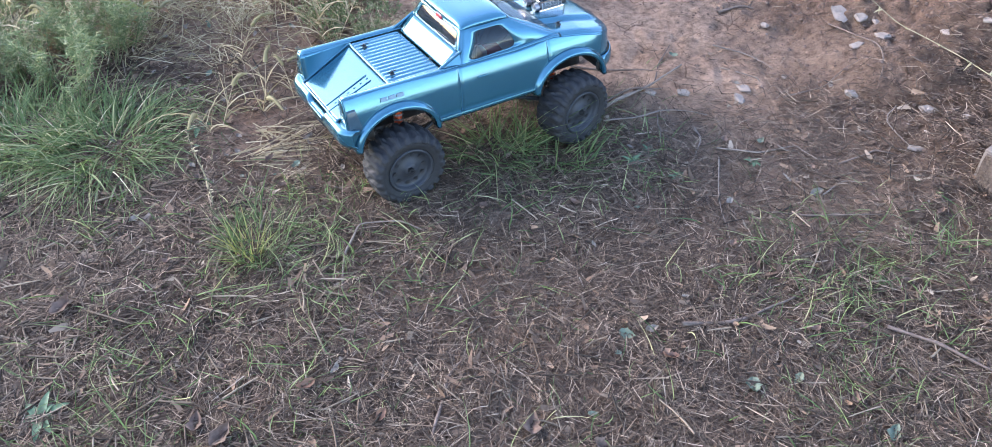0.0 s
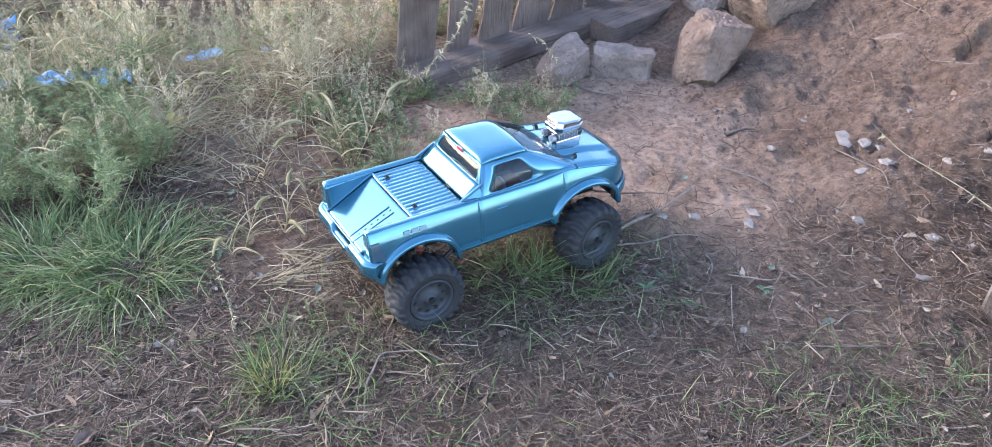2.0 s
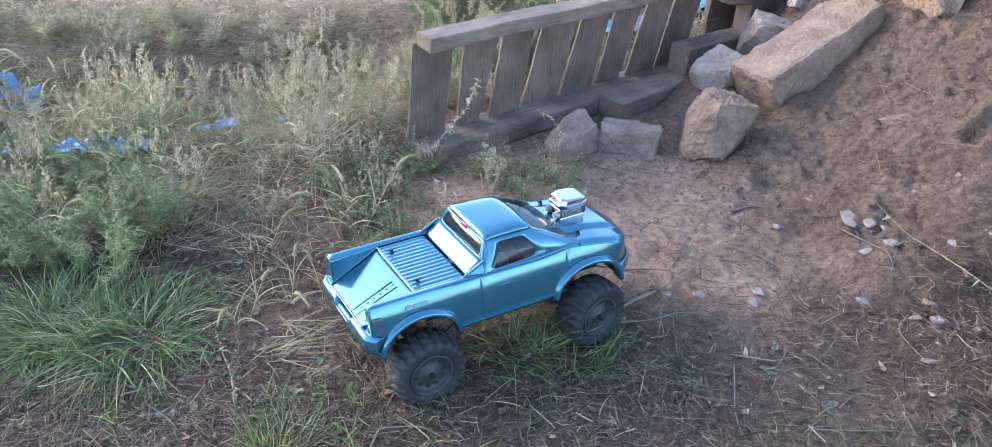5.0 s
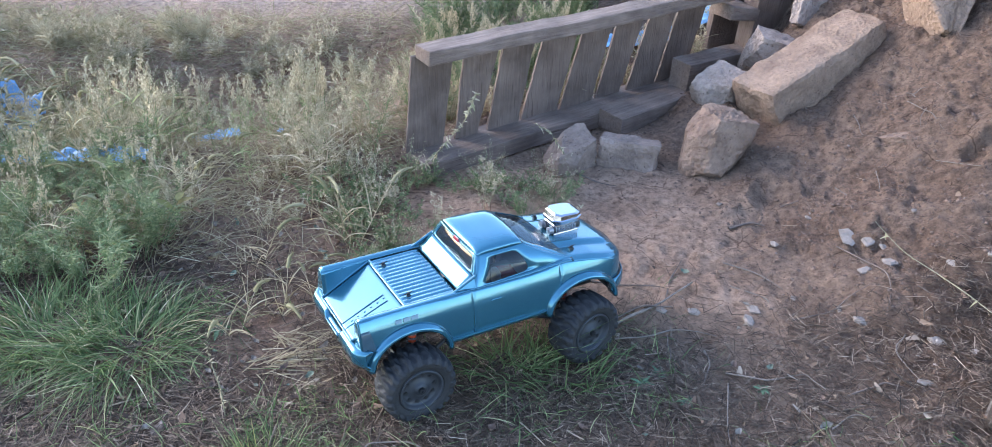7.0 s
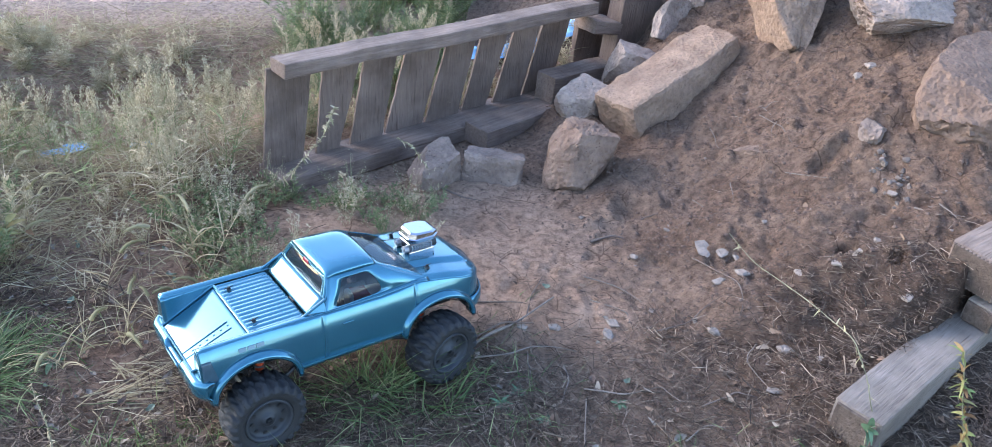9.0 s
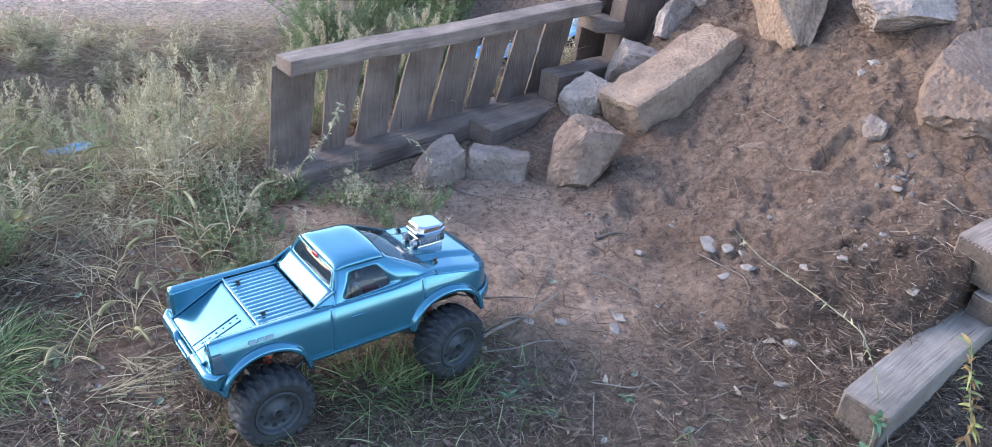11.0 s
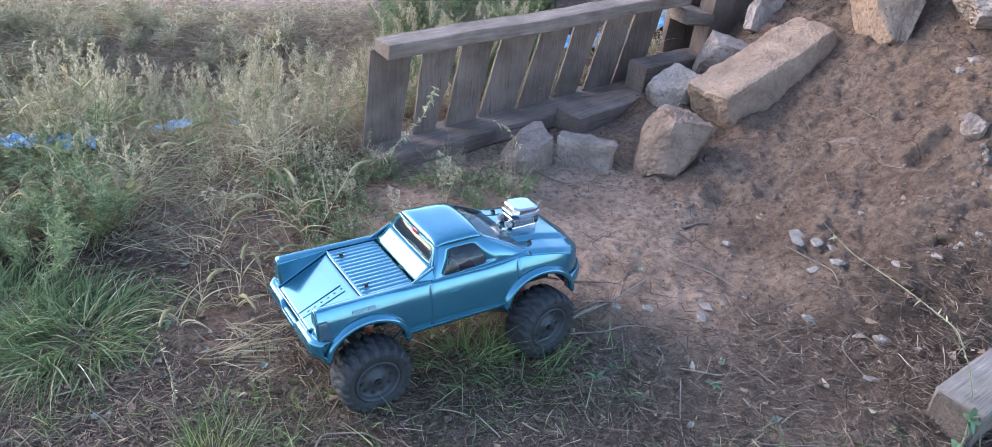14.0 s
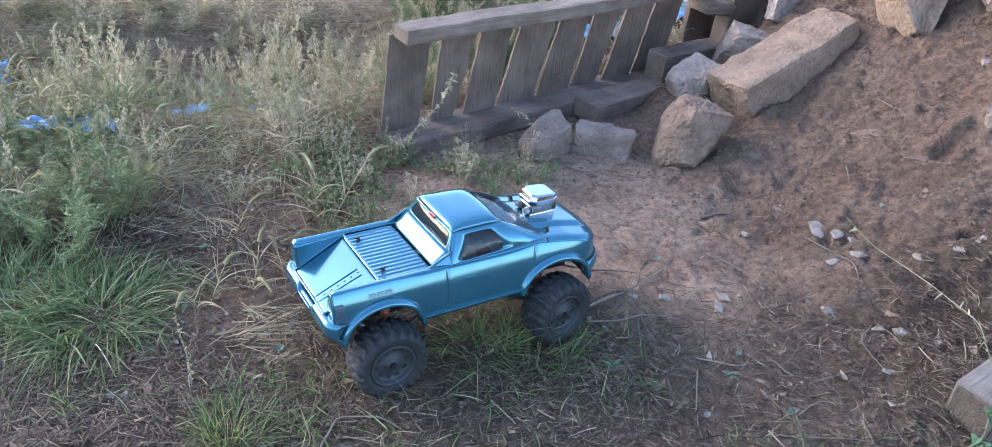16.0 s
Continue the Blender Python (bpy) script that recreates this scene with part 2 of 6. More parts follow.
def soil_material():
    m, n, l, p = material("soil", 0.95, spec=0.2)
    v = coords(n, l, 1.0, vary=False)
    big, fine = noise_node(n, l, v, 7.0, 6.0, 0.62), noise_node(n, l, v, 70.0, 6.0, 0.7)
    dirt = ramp(n, l, big, [(0.28, (0.230, 0.146, 0.100)), (0.42, (0.325, 0.213, 0.148)), (0.58, (0.380, 0.257, 0.182)), (0.75, (0.44, 0.308, 0.225))])
    grain = ramp(n, l, fine, [(0.32, (0.48, 0.46, 0.45)), (0.5, (0.97, 0.97, 0.97)), (0.70, (1.35, 1.32, 1.3))])
    dirt = mixed(n, l, 1.0, dirt, grain, 'MULTIPLY')
    crumb = ramp(n, l, noise_node(n, l, v, 34.0, 9.0, 0.8), [(0.36, (0.62, 0.59, 0.57)), (0.47, (0.95, 0.94, 0.93)), (0.66, (1.18, 1.17, 1.16))])
    dirt = mixed(n, l, 1.0, dirt, crumb, 'MULTIPLY')
    # dried crust broken by thin cracks
    warp = mixed(n, l, 0.03, v, noise_colour(n, l, v, 22.0))
    vo = n.new("ShaderNodeTexVoronoi")
    vo.feature = 'DISTANCE_TO_EDGE'
    vo.inputs["Scale"].default_value = 11.0
    l.new(warp, vo.inputs["Vector"])
    lim = n.new("ShaderNodeMath")
    lim.operation = 'ADD'
    l.new(vo.outputs["Distance"], lim.inputs[0])
    l.new(ramp(n, l, noise_node(n, l, v, 9.0, 3.0), [(0.45, (0.0, 0.0, 0.0)), (0.60, (0.2, 0.2, 0.2))]), lim.inputs[1])
    crack = ramp(n, l, lim.outputs[0], [(0.004, (0.50, 0.47, 0.45)), (0.020, (1.0, 1.0, 1.0))])
    dirt = mixed(n, l, 1.0, dirt, crack, 'MULTIPLY')
    mulch = ramp(n, l, noise_node(n, l, v, 45.0, 8.0, 0.75), [(0.32, (0.030, 0.020, 0.015)), (0.5, (0.084, 0.057, 0.041)), (0.66, (0.165, 0.114, 0.084))])
    at = n.new("ShaderNodeAttribute")
    at.attribute_name = "litter"
    sandy = n.new("ShaderNodeAttribute")
    sandy.attribute_name = "sand"
    col = mixed(n, l, at.outputs["Fac"], dirt, mulch)
    col = mixed(n, l, sandy.outputs["Fac"], col, mixed(n, l, 1.0, (0.335, 0.255, 0.205), grain, 'MULTIPLY'))
    # the bank's dug earth is damper than the trodden crust; left soil's shade is painted in
    dug_shade = n.new("ShaderNodeAttribute")
    dug_shade.attribute_name = "dug_shade"
    col = mixed(n, l, dug_shade.outputs["Fac"], col, mixed(n, l, 1.0, col, (0.57, 0.55, 0.54), 'MULTIPLY'))
    l.new(col, p.inputs["Base Color"])
    bumped(n, l, p, noise_node(n, l, v, 95.0, 8.0, 0.82), 1.0, 0.016)
    return m


def wood_material(name, dark, light, axis=0, rough=0.85):
    """Weathered wood, its grain along the given axis of the object."""
    m, n, l, p = material(name, rough, spec=0.25)
    st, fine = [18.0, 18.0, 18.0], [60.0, 60.0, 60.0]
    st[axis], fine[axis] = 1.4, 3.0
    v = coords(n, l, 1.0, tuple(st))
    g = noise_node(n, l, v, 7.0, 8.0, 0.7)
    col = ramp(n, l, g, [(0.28, dark), (0.5, tuple((a + b) / 2 for a, b in zip(dark, light))), (0.72, light)])
    v2 = coords(n, l, 1.0)
    stain = ramp(n, l, noise_node(n, l, v2, 9.0, 5.0), [(0.35, (0.62, 0.60, 0.58)), (0.65, (1.12, 1.1, 1.08))])
    split = noise_node(n, l, coords(n, l, 1.0, tuple(fine)), 4.0, 5.0, 0.6)
    col = mixed(n, l, 1.0, col, ramp(n, l, split, [(0.31, (0.62, 0.59, 0.57)), (0.41, (1.0, 1.0, 1.0))]), 'MULTIPLY')
    l.new(mixed(n, l, 1.0, col, stain, 'MULTIPLY'), p.inputs["Base Color"])
    add = n.new("ShaderNodeMath")
    add.operation = 'ADD'
    l.new(g, add.inputs[0])
    l.new(split, add.inputs[1])
    bumped(n, l, p, add.outputs[0], 0.8, 0.005)
    return m


def rock_material(name, dark, light, pits=0.5):
    m, n, l, p = material(name, 0.92, spec=0.25)
    v = coords(n, l, 1.0)
    a, b = noise_node(n, l, v, 14.0, 6.0, 0.6), noise_node(n, l, v, 90.0, 5.0, 0.7)
    col = ramp(n, l, a, [(0.3, dark), (0.7, light)])
    col = mixed(n, l, 1.0, col, ramp(n, l, b, [(0.3, (0.75, 0.75, 0.75)), (0.55, (1.0, 1.0, 1.0)), (0.75, (1.14, 1.14, 1.14))]), 'MULTIPLY')
    l.new(col, p.inputs["Base Color"])
    vo = n.new("ShaderNodeTexVoronoi")
    vo.inputs["Scale"].default_value = 95.0
    l.new(mixed(n, l, 0.02, v, noise_colour(n, l, v, 30.0)), vo.inputs["Vector"])
    holes = ramp(n, l, vo.outputs["Distance"], [(0.10, (0.50, 0.47, 0.45)), (0.26, (1.0, 1.0, 1.0))])
    few = ramp(n, l, noise_node(n, l, v, 26.0, 3.0), [(0.50, (0.0, 0.0, 0.0)), (0.58, (1.0, 1.0, 1.0))])
    l.new(mixed(n, l, few, col, mixed(n, l, 1.0, col, holes, 'MULTIPLY')), p.inputs["Base Color"])
    h = n.new("ShaderNodeMath")
    h.operation = 'ADD'
    l.new(b, h.inputs[0])
    l.new(vo.outputs["Distance"], h.inputs[1])
    bumped(n, l, p, h.outputs[0], pits, 0.0045)
    return m


def plant_material(name, stops, rough=0.6, through_light=0.25):
    """Leaves and straw, each blade of its own shade."""
    m, n, l, p = material(name, rough, spec=0.3)
    g = n.new("ShaderNodeNewGeometry")
    col = ramp(n, l, g.outputs["Random Per Island"], stops)
    oi = n.new("ShaderNodeObjectInfo")
    tone = ramp(n, l, oi.outputs["Random"], [(0.0, (0.82, 0.84, 0.8)), (1.0, (1.15, 1.12, 1.1))])
    col = mixed(n, l, 1.0, col, tone, 'MULTIPLY')
    fine = ramp(n, l, noise_node(n, l, coords(n, l, 1.0), 60.0), [(0.3, (0.8, 0.8, 0.8)), (0.7, (1.15, 1.15, 1.15))])
    col = mixed(n, l, 1.0, col, fine, 'MULTIPLY')
    l.new(col, p.inputs["Base Color"])
    if through_light:
        tr = n.new("ShaderNodeBsdfTranslucent")
        l.new(col, tr.inputs["Color"])
        mx = n.new("ShaderNodeMixShader")
        mx.inputs[0].default_value = through_light
        out = n["Material Output"]
        l.new(p.outputs[0], mx.inputs[1])
        l.new(tr.outputs[0], mx.inputs[2])
        l.new(mx.outputs[0], out.inputs["Surface"])
    return m


def plain(name, col, rough=0.5, metal=0.0, coat=0.0, grain=0.12, size=40.0, bump=0.0):
    m, n, l, p = material(name, rough, metal, coat)
    v = coords(n, l, 1.0)
    f = noise_node(n, l, v, size, 5.0, 0.6)
    l.new(ramp(n, l, f, [(0.3, tuple(c * (1 - grain) for c in col)), (0.7, tuple(min(1, c * (1 + grain)) for c in col))]), p.inputs["Base Color"])
    if bump:
        bumped(n, l, p, f, bump, 0.002)
    return m


SOIL = soil_material()
FENCE_WOOD = wood_material("dark_fence_wood", (0.143, 0.099, 0.076), (0.218, 0.157, 0.124), 2)
RAIL_WOOD = wood_material("dark_rail_wood", (0.143, 0.101, 0.079), (0.27, 0.200, 0.160), 0)
PALE_WOOD = wood_material("weathered_timber", (0.185, 0.148, 0.121), (0.242, 0.200, 0.167), 0)
# sawn ends: darker than the timber, their shade put into the colour
SHADED_END_WOOD = wood_material("shaded_timber_end", (0.075, 0.054, 0.041), (0.145, 0.108, 0.083), 0)
ROUGH_WOOD = wood_material("split_timber", (0.14, 0.10, 0.08), (0.32, 0.24, 0.19), 0)
GREY_ROCK = rock_material("grey_rock", (0.155, 0.110, 0.085), (0.30, 0.220, 0.174), 0.85)
TAN_ROCK = rock_material("tan_rock", (0.172, 0.108, 0.072), (0.315, 0.212, 0.146), 0.85)
BROWN_ROCK = rock_material("brown_rock", (0.145, 0.090, 0.061), (0.285, 0.188, 0.133), 0.85)
EARTH_ROCK = rock_material("earth_stained_rock", (0.115, 0.073, 0.051), (0.215, 0.144, 0.104), 0.85)
PALE_ROCK = rock_material("pale_rock", (0.195, 0.142, 0.112), (0.365, 0.278, 0.222), 0.85)
GRASS = plant_material("grass_green", [(0.0, (0.068, 0.108, 0.038)), (0.5, (0.132, 0.188, 0.066)), (0.85, (0.230, 0.272, 0.112)), (1.0, (0.40, 0.365, 0.19))], 0.5, 0.4)
WEED = plant_material("weed_green", [(0.0, (0.15, 0.20, 0.08)), (0.6, (0.27, 0.31, 0.14)), (1.0, (0.42, 0.42, 0.22))], 0.6, 0.4)
LEAF_GREEN = plant_material("leaf_green", [(0.0, (0.105, 0.148, 0.062)), (0.55, (0.195, 0.240, 0.108)), (0.9, (0.31, 0.325, 0.165)), (1.0, (0.44, 0.42, 0.23))], 0.55, 0.4)
YELLOW_GRASS = plant_material("yellowing_grass", [(0.0, (0.17, 0.20, 0.06)), (0.6, (0.30, 0.29, 0.09)), (1.0, (0.44, 0.35, 0.15))], 0.6, 0.35)
AUTUMN = plant_material("autumn_leaf", [(0.0, (0.20, 0.105, 0.05)), (0.35, (0.33, 0.20, 0.085)), (0.6, (0.32, 0.30, 0.11)), (1.0, (0.17, 0.24, 0.08))], 0.6, 0.4)
PLUME = plant_material("seed_pale", [(0.0, (0.46, 0.385, 0.24)), (0.5, (0.61, 0.515, 0.345)), (1.0, (0.76, 0.66, 0.47))], 0.8, 0.4)
FOXTAIL = plant_material("foxtail_yellow", [(0.0, (0.24, 0.21, 0.10)), (0.6, (0.37, 0.32, 0.17)), (1.0, (0.48, 0.41, 0.25))], 0.7, 0.4)
STRAW = plant_material("straw", [(0.0, (0.030, 0.019, 0.012)), (0.45, (0.084, 0.055, 0.037)), (0.82, (0.178, 0.123, 0.084)), (0.95, (0.28, 0.204, 0.146)), (1.0, (0.40, 0.30, 0.22))], 0.8, 0.0)
DRY_GRASS = plant_material("dry_grass", [(0.0, (0.33, 0.27, 0.15)), (0.6, (0.50, 0.42, 0.26)), (1.0, (0.62, 0.54, 0.37))], 0.7, 0.3)
THATCH = plant_material("dry_thatch", [(0.0, (0.25, 0.195, 0.11)), (0.6, (0.42, 0.335, 0.20)), (1.0, (0.58, 0.48, 0.32))], 0.75, 0.3)
GOLD = plant_material("golden_dry_grass", [(0.0, (0.34, 0.28, 0.14)), (0.5, (0.52, 0.43, 0.25)), (1.0, (0.70, 0.60, 0.40))], 0.7, 0.4)
DEAD_LEAF = plant_material("dead_leaf", [(0.0, (0.07, 0.045, 0.032)), (0.5, (0.16, 0.10, 0.065)), (0.85, (0.26, 0.17, 0.11)), (1.0, (0.34, 0.27, 0.2))], 0.8, 0.1)
TWIG = plain("twig_bark", (0.125, 0.088, 0.066), 0.9, grain=0.4, size=90.0, bump=0.4)
ORANGE_LEAF = plain("orange_dead_leaf", (0.19, 0.095, 0.055), 0.75, grain=0.4, size=60.0)

# ---- ground ----
def axis_points(lo, hi, step, reach):
    inner = np.arange(lo, hi + step / 2, step)
    out = step * 1.35 ** np.arange(1, 60)
    out = np.cumsum(out)
    out = out[out < reach]
    return np.concatenate([lo - out[::-1], inner, hi + out])


gx, gy = axis_points(-1.5, 1.5, 0.0055, 600), axis_points(0.40, 2.9, 0.0055, 600)
GX, GY = np.meshgrid(gx, gy)
GZ = ground_z(GX, GY)
# two burrows in the bank
for hx, hy, hr in ((0.826, 1.535, 0.015), (0.899, 1.483, 0.012)):
    GZ = GZ - 0.05 * np.exp(-(((GX - hx) / hr) ** 2 + ((GY - hy) / (hr * 0.8)) ** 2) ** 2)
me = grid_mesh("ground", np.stack([GX, GY, GZ], -1).reshape(-1, 3), len(gy), len(gx), SOIL)
out_far = smooth(1.7, 3.0, np.hypot(GX, GY - 1.7) + 0.25 * vnoise(GX, GY, 0.9, 27))
soil_mask = litter(GX, GY) * (1 - out_far) + out_far * (0.45 + 0.25 * vnoise(GX, GY, 2.3, 23))
sand_mask = np.maximum(smooth(2.6, 2.95, GY + 0.10 * GX), 0.35 * smooth(0.04, 0.2, GY - GX - 2.32) * smooth(-0.6, -0.3, GX)) * (0.75 + 0.25 * vnoise(GX, GY, 0.7, 21)) * (1 - out_far) + out_far * np.clip(0.12 + 0.25 * vnoise(GX, GY, 3.1, 24) + 0.5 * smooth(2.6, 2.95, GY + 0.10 * GX) * smooth(7.0, 3.0, GY), 0, 1)
dug_shade_mask = smooth(0.02, 0.30, 0.85 * GX + 0.35 * (GY - 1.3) - 0.30 + 0.06 * vnoise(GX, GY, 0.11, 26)) * (1 - out_far)
# darker brown soil at the left, with its shade put into the colour
left_shade = 0.75 * smooth(-0.22, -0.40, GX + 0.08 * vnoise(GX, GY, 0.15, 28)) * smooth(2.15, 1.85, GY) * (1 - out_far)
dug_shade_mask = np.maximum(dug_shade_mask, left_shade)
for nm, val in (("litter", soil_mask), ("sand", sand_mask), ("dug_shade", dug_shade_mask)):
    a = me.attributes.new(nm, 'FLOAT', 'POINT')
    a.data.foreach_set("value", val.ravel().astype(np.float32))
ground = tagged(new("ground", me), "reddish brown bare soil with a clod-strewn bank and dark mulch", "ground", kind="structure")


# ---- fence ----
F0 = Vector((-0.3698, 1.8928, 0.0))
f_along, f_out, f_up = Vector((0.7405, 0.672, 0)), Vector((0.672, -0.7405, 0)), Vector((0, 0, 1))
f_turn = Matrix((f_along, -f_out, f_up)).transposed().to_4x4()
fence = root("fence", Matrix.Translation(F0), "low racked fence of dark weathered boards between two rails", "fence")


def board(bm_size, bevel, seed, rough_amp=0.0012):
    """A worn board: a box cut along its length, its faces slightly uneven and its ends chipped."""
    bm = bmesh.new()
    box(bm, bm_size, bevel=bevel)
    long_edges = [e for e in bm.edges if e.calc_length() > 0.6 * max(bm_size)]
    bmesh.ops.subdivide_edges(bm, edges=long_edges, cuts=13, use_grid_fill=True)
    for v in bm.verts:
        k = noise.noise_vector(v.co * 22 + Vector((seed * 3.1, seed, 0)))
        v.co += k * rough_amp + noise.noise_vector(v.co * 5 + Vector((seed, 0, 2))) * rough_amp * 1.5
    bmesh.ops.recalc_face_normals(bm, faces=bm.faces)
    return bm


def at_fence(u, out, z):
    """A pose in the fence's own plane: metres along it, in front of it and up."""
    m = f_turn.copy()
    m.translation = f_along * u + f_out * out + f_up * z
    return m


# each slat: where its two edges stand at the foot and under the top rail
Z_FOOT, Z_HEAD = 0.030, 0.235
for i, (lb, rb, lt, rt) in enumerate(((-0.018, 0.084, -0.004, 0.109), (0.121, 0.186, 0.1415, 0.242), (0.217, 0.312, 0.254, 0.350), (0.324, 0.441, 0.378, 0.493), (0.449, 0.5575, 0.5075, 0.6065),
                                      (0.575, 0.661, 0.6275, 0.723), (0.686, 0.792, 0.745, 0.8435), (0.800, 0.911, 0.855, 0.968))):
    lo, hi = Z_FOOT - 0.004, 0.268
    bm = board((1.0, 0.006, 1.0), 0.0, i, 0.0)
    for v in bm.verts:
        k, h = v.co.x + 0.5, v.co.z + 0.5
        z = lo + (hi - lo) * h
        f = (z - Z_FOOT) / (Z_HEAD - Z_FOOT)
        left, right = lb + (lt - lb) * f, rb + (rt - rb) * f
        worn = noise.noise_vector(Vector((k * 2, z * 24, i * 7.3))) * 0.0016 + noise.noise_vector(Vector((k * 5, z * 70, i * 3.1))) * 0.0008
        split = 0.010 * max(0.0, noise.noise(Vector((z * 45, i * 5.0, 0))) - 0.15) if i in (3, 7) and abs(k - 0.5) > 0.45 else 0.0
        v.co = Vector((left + (right - left) * k - (split if k > 0.5 else -split), v.co.y + 0.003 + 0.002 * (i % 2), z)) + worn
    bmesh.ops.recalc_face_normals(bm, faces=bm.faces)
    part("slat", bm, FENCE_WOOD, fence, at=at_fence(0, 0, 0))
tilt = pose(0, 0, 0, 0, 0.98, 0)
part("rail", board((1.00, 0.058, 0.034), 0.004, 31, 0.0026), RAIL_WOOD, fence, "top rail with worn greyish upper face", at=at_fence(0.510, 0.030, 0.2735) @ tilt)
part("bottom_rail", board((0.95, 0.105, 0.044), 0.004, 41, 0.002), RAIL_WOOD, fence, at=at_fence(0.460, 0.022, 0.008))


def timber(name, a, b, width, height, mat, label, seed, bevel=0.005, up=(0, 0, 1)):
    """A squared timber from a to b (middle of its section)."""
    a, b = Vector(a), Vector(b)
    d = (b - a).normalized()
    sawn = mat in (PALE_WOOD, ROUGH_WOOD)
    bm = board(((b - a).length, width, height), bevel, seed, 0.0025)
    me = bpy.data.meshes.new(name)
    bm.to_mesh(me)
    bm.free()
    me.materials.append(mat)
    m = Matrix((d, Vector(up).cross(d).normalized(), d.cross(Vector(up).cross(d).normalized()))).transposed().to_4x4()
    m.translation = (a + b) / 2
    if sawn:
        ob = root(name, m, label, "timber")
        part("beam", me, mat, ob)
        for s in (-1, 1):
            cut = bmesh.new()
            box(cut, (0.008, width - 2 * bevel, height - 2 * bevel), pose(s * ((b - a).length / 2 + 0.0015), 0, 0), 0.001)
            bmesh.ops.subdivide_edges(cut, edges=cut.edges[:], cuts=4, use_grid_fill=True)
            for v in cut.verts:
                v.co += noise.noise_vector(v.co * 60 + Vector((seed, 0, 0))) * 0.0012
            part("sawn_end", cut, SHADED_END_WOOD, ob, "brown sawn end grain with shade in its colour")
            if mat is ROUGH_WOOD and s < 0:
                rib = bmesh.new()
                for k in range(13):
                    y = (k - 6) * width / 14
                    tube(rib, (-(b - a).length / 2 - 0.003, y, -height * 0.44), (-(b - a).length / 2 - 0.002, y + 0.002, height * 0.44), 0.0028, 0.0024, 7)
                part("grooves", rib, mat, ob, "deeply grooved weathered end grain")
        return ob
    ob = new(name, me)
    ob.matrix_world = m
    return tagged(ob, label, "timber")


def fence_timber(name, u, out, z, size, turn, label, seed, mat):
    """A dark board or block set by its middle in the fence's own directions."""
    bm = board(size, 0.004, seed, 0.0022)
    me = bpy.data.meshes.new(name)
    bm.to_mesh(me)
    bm.free()
    me.materials.append(mat)
    ob = new(name, me)
    ob.matrix_world = Matrix.Translation(F0) @ at_fence(u, out, z) @ pose(0, 0, 0, *turn)
    return tagged(ob, label, "timber")


fence_timber("short_board", 0.668, 0.112, 0.022, (0.29, 0.085, 0.055), (0, -0.5, 2), "short dark board lying against the foot of the fence", 51, RAIL_WOOD)
fence_timber("wood_block", 0.915, 0.090, 0.056, (0.25, 0.070, 0.130), (0, 2, 0), "dark timber block at the end of the fence", 52, RAIL_WOOD)
fence_timber("wood_post", 1.115, -0.045, 0.245, (0.13, 0.020, 0.50), (0, 4, 0), "dark upright wooden post behind the fence", 54, FENCE_WOOD)
fence_timber("shelf_board", 1.050, 0.030, 0.205, (0.120, 0.085, 0.038), (0, 10, 0), "short dark crosspiece fixed between two posts", 55, RAIL_WOOD)
fence_timber("wood_post", 1.190, 0.045, 0.250, (0.185, 0.055, 0.52), (0, 3, 0), "broad dark leaning board post beside the fence", 53, FENCE_WOOD)
timber("landscape_timber", (0.725, 1.134, 0.049), (1.54, 1.866, 0.056), 0.082, 0.095, PALE_WOOD, "weathered pale squared timber lying on the slope", 61, 0.006)
timber("landscape_timber", (1.012, 1.425, 0.190), (1.75, 1.90, 0.272), 0.11, 0.085, ROUGH_WOOD, "rough sawn timber with a grooved end, stacked on another", 62, 0.007)
timber("wood_offcut", (1.030, 1.385, 0.120), (1.115, 1.440, 0.122), 0.06, 0.046, PALE_WOOD, "short pale offcut wedged between two timbers", 63, 0.003)


# ---- rocks ----
def rock(name, at, size, turn, seed, mat, label, facets=9, sharp=0.75, category="rock", group="rocks of the bank", detail=5):
    """A broken stone: a ball cut by planes, then roughened."""
    r = random.Random(seed)
    bm = bmesh.new()
    bmesh.ops.create_icosphere(bm, subdivisions=detail, radius=1.0)
    planes = []
    for k in range(facets):
        d = Vector((r.gauss(0, 1), r.gauss(0, 1), r.gauss(0, 0.8))).normalized()
        planes.append((d, r.uniform(sharp - 0.12, sharp + 0.16)))
    planes += [(Vector((0, 0, 1)), r.uniform(0.62, 0.75)), (Vector((0, 0, -1)), 0.7)]
    off = Vector((seed * 1.7, seed * 0.3, 5))
    for v in bm.verts:
        v.co = v.co / max(abs(q) for q in v.co) ** 0.8 * 0.86
        for d, dist in planes:
            over = v.co.dot(d) - dist
            if over > 0:
                v.co -= d * over * 0.985
        v.co += v.co.normalized() * (0.05 * noise.noise(v.co * 1.6 + off) + 0.03 * abs(noise.noise(v.co * 3.7 + off)) + 0.035 * noise.noise(v.co * 8 + off) + 0.04 * abs(noise.noise(v.co * 15 + off)) + 0.022 * noise.noise(v.co * 34 + off))
        v.co = Vector((v.co.x * size[0] / 1.66, v.co.y * size[1] / 1.66, v.co.z * size[2] / 1.42))
    me = bpy.data.meshes.new(name)
    bm.to_mesh(me)
    bm.free()
    me.materials.append(mat)
    me.polygons.foreach_set("use_smooth", np.ones(len(me.polygons), bool))
    me.set_sharp_from_angle(angle=radians(24))
    ob = new(name, me)
    ob.matrix_world = pose(*at, *turn)
    return tagged(ob, label, category, group)


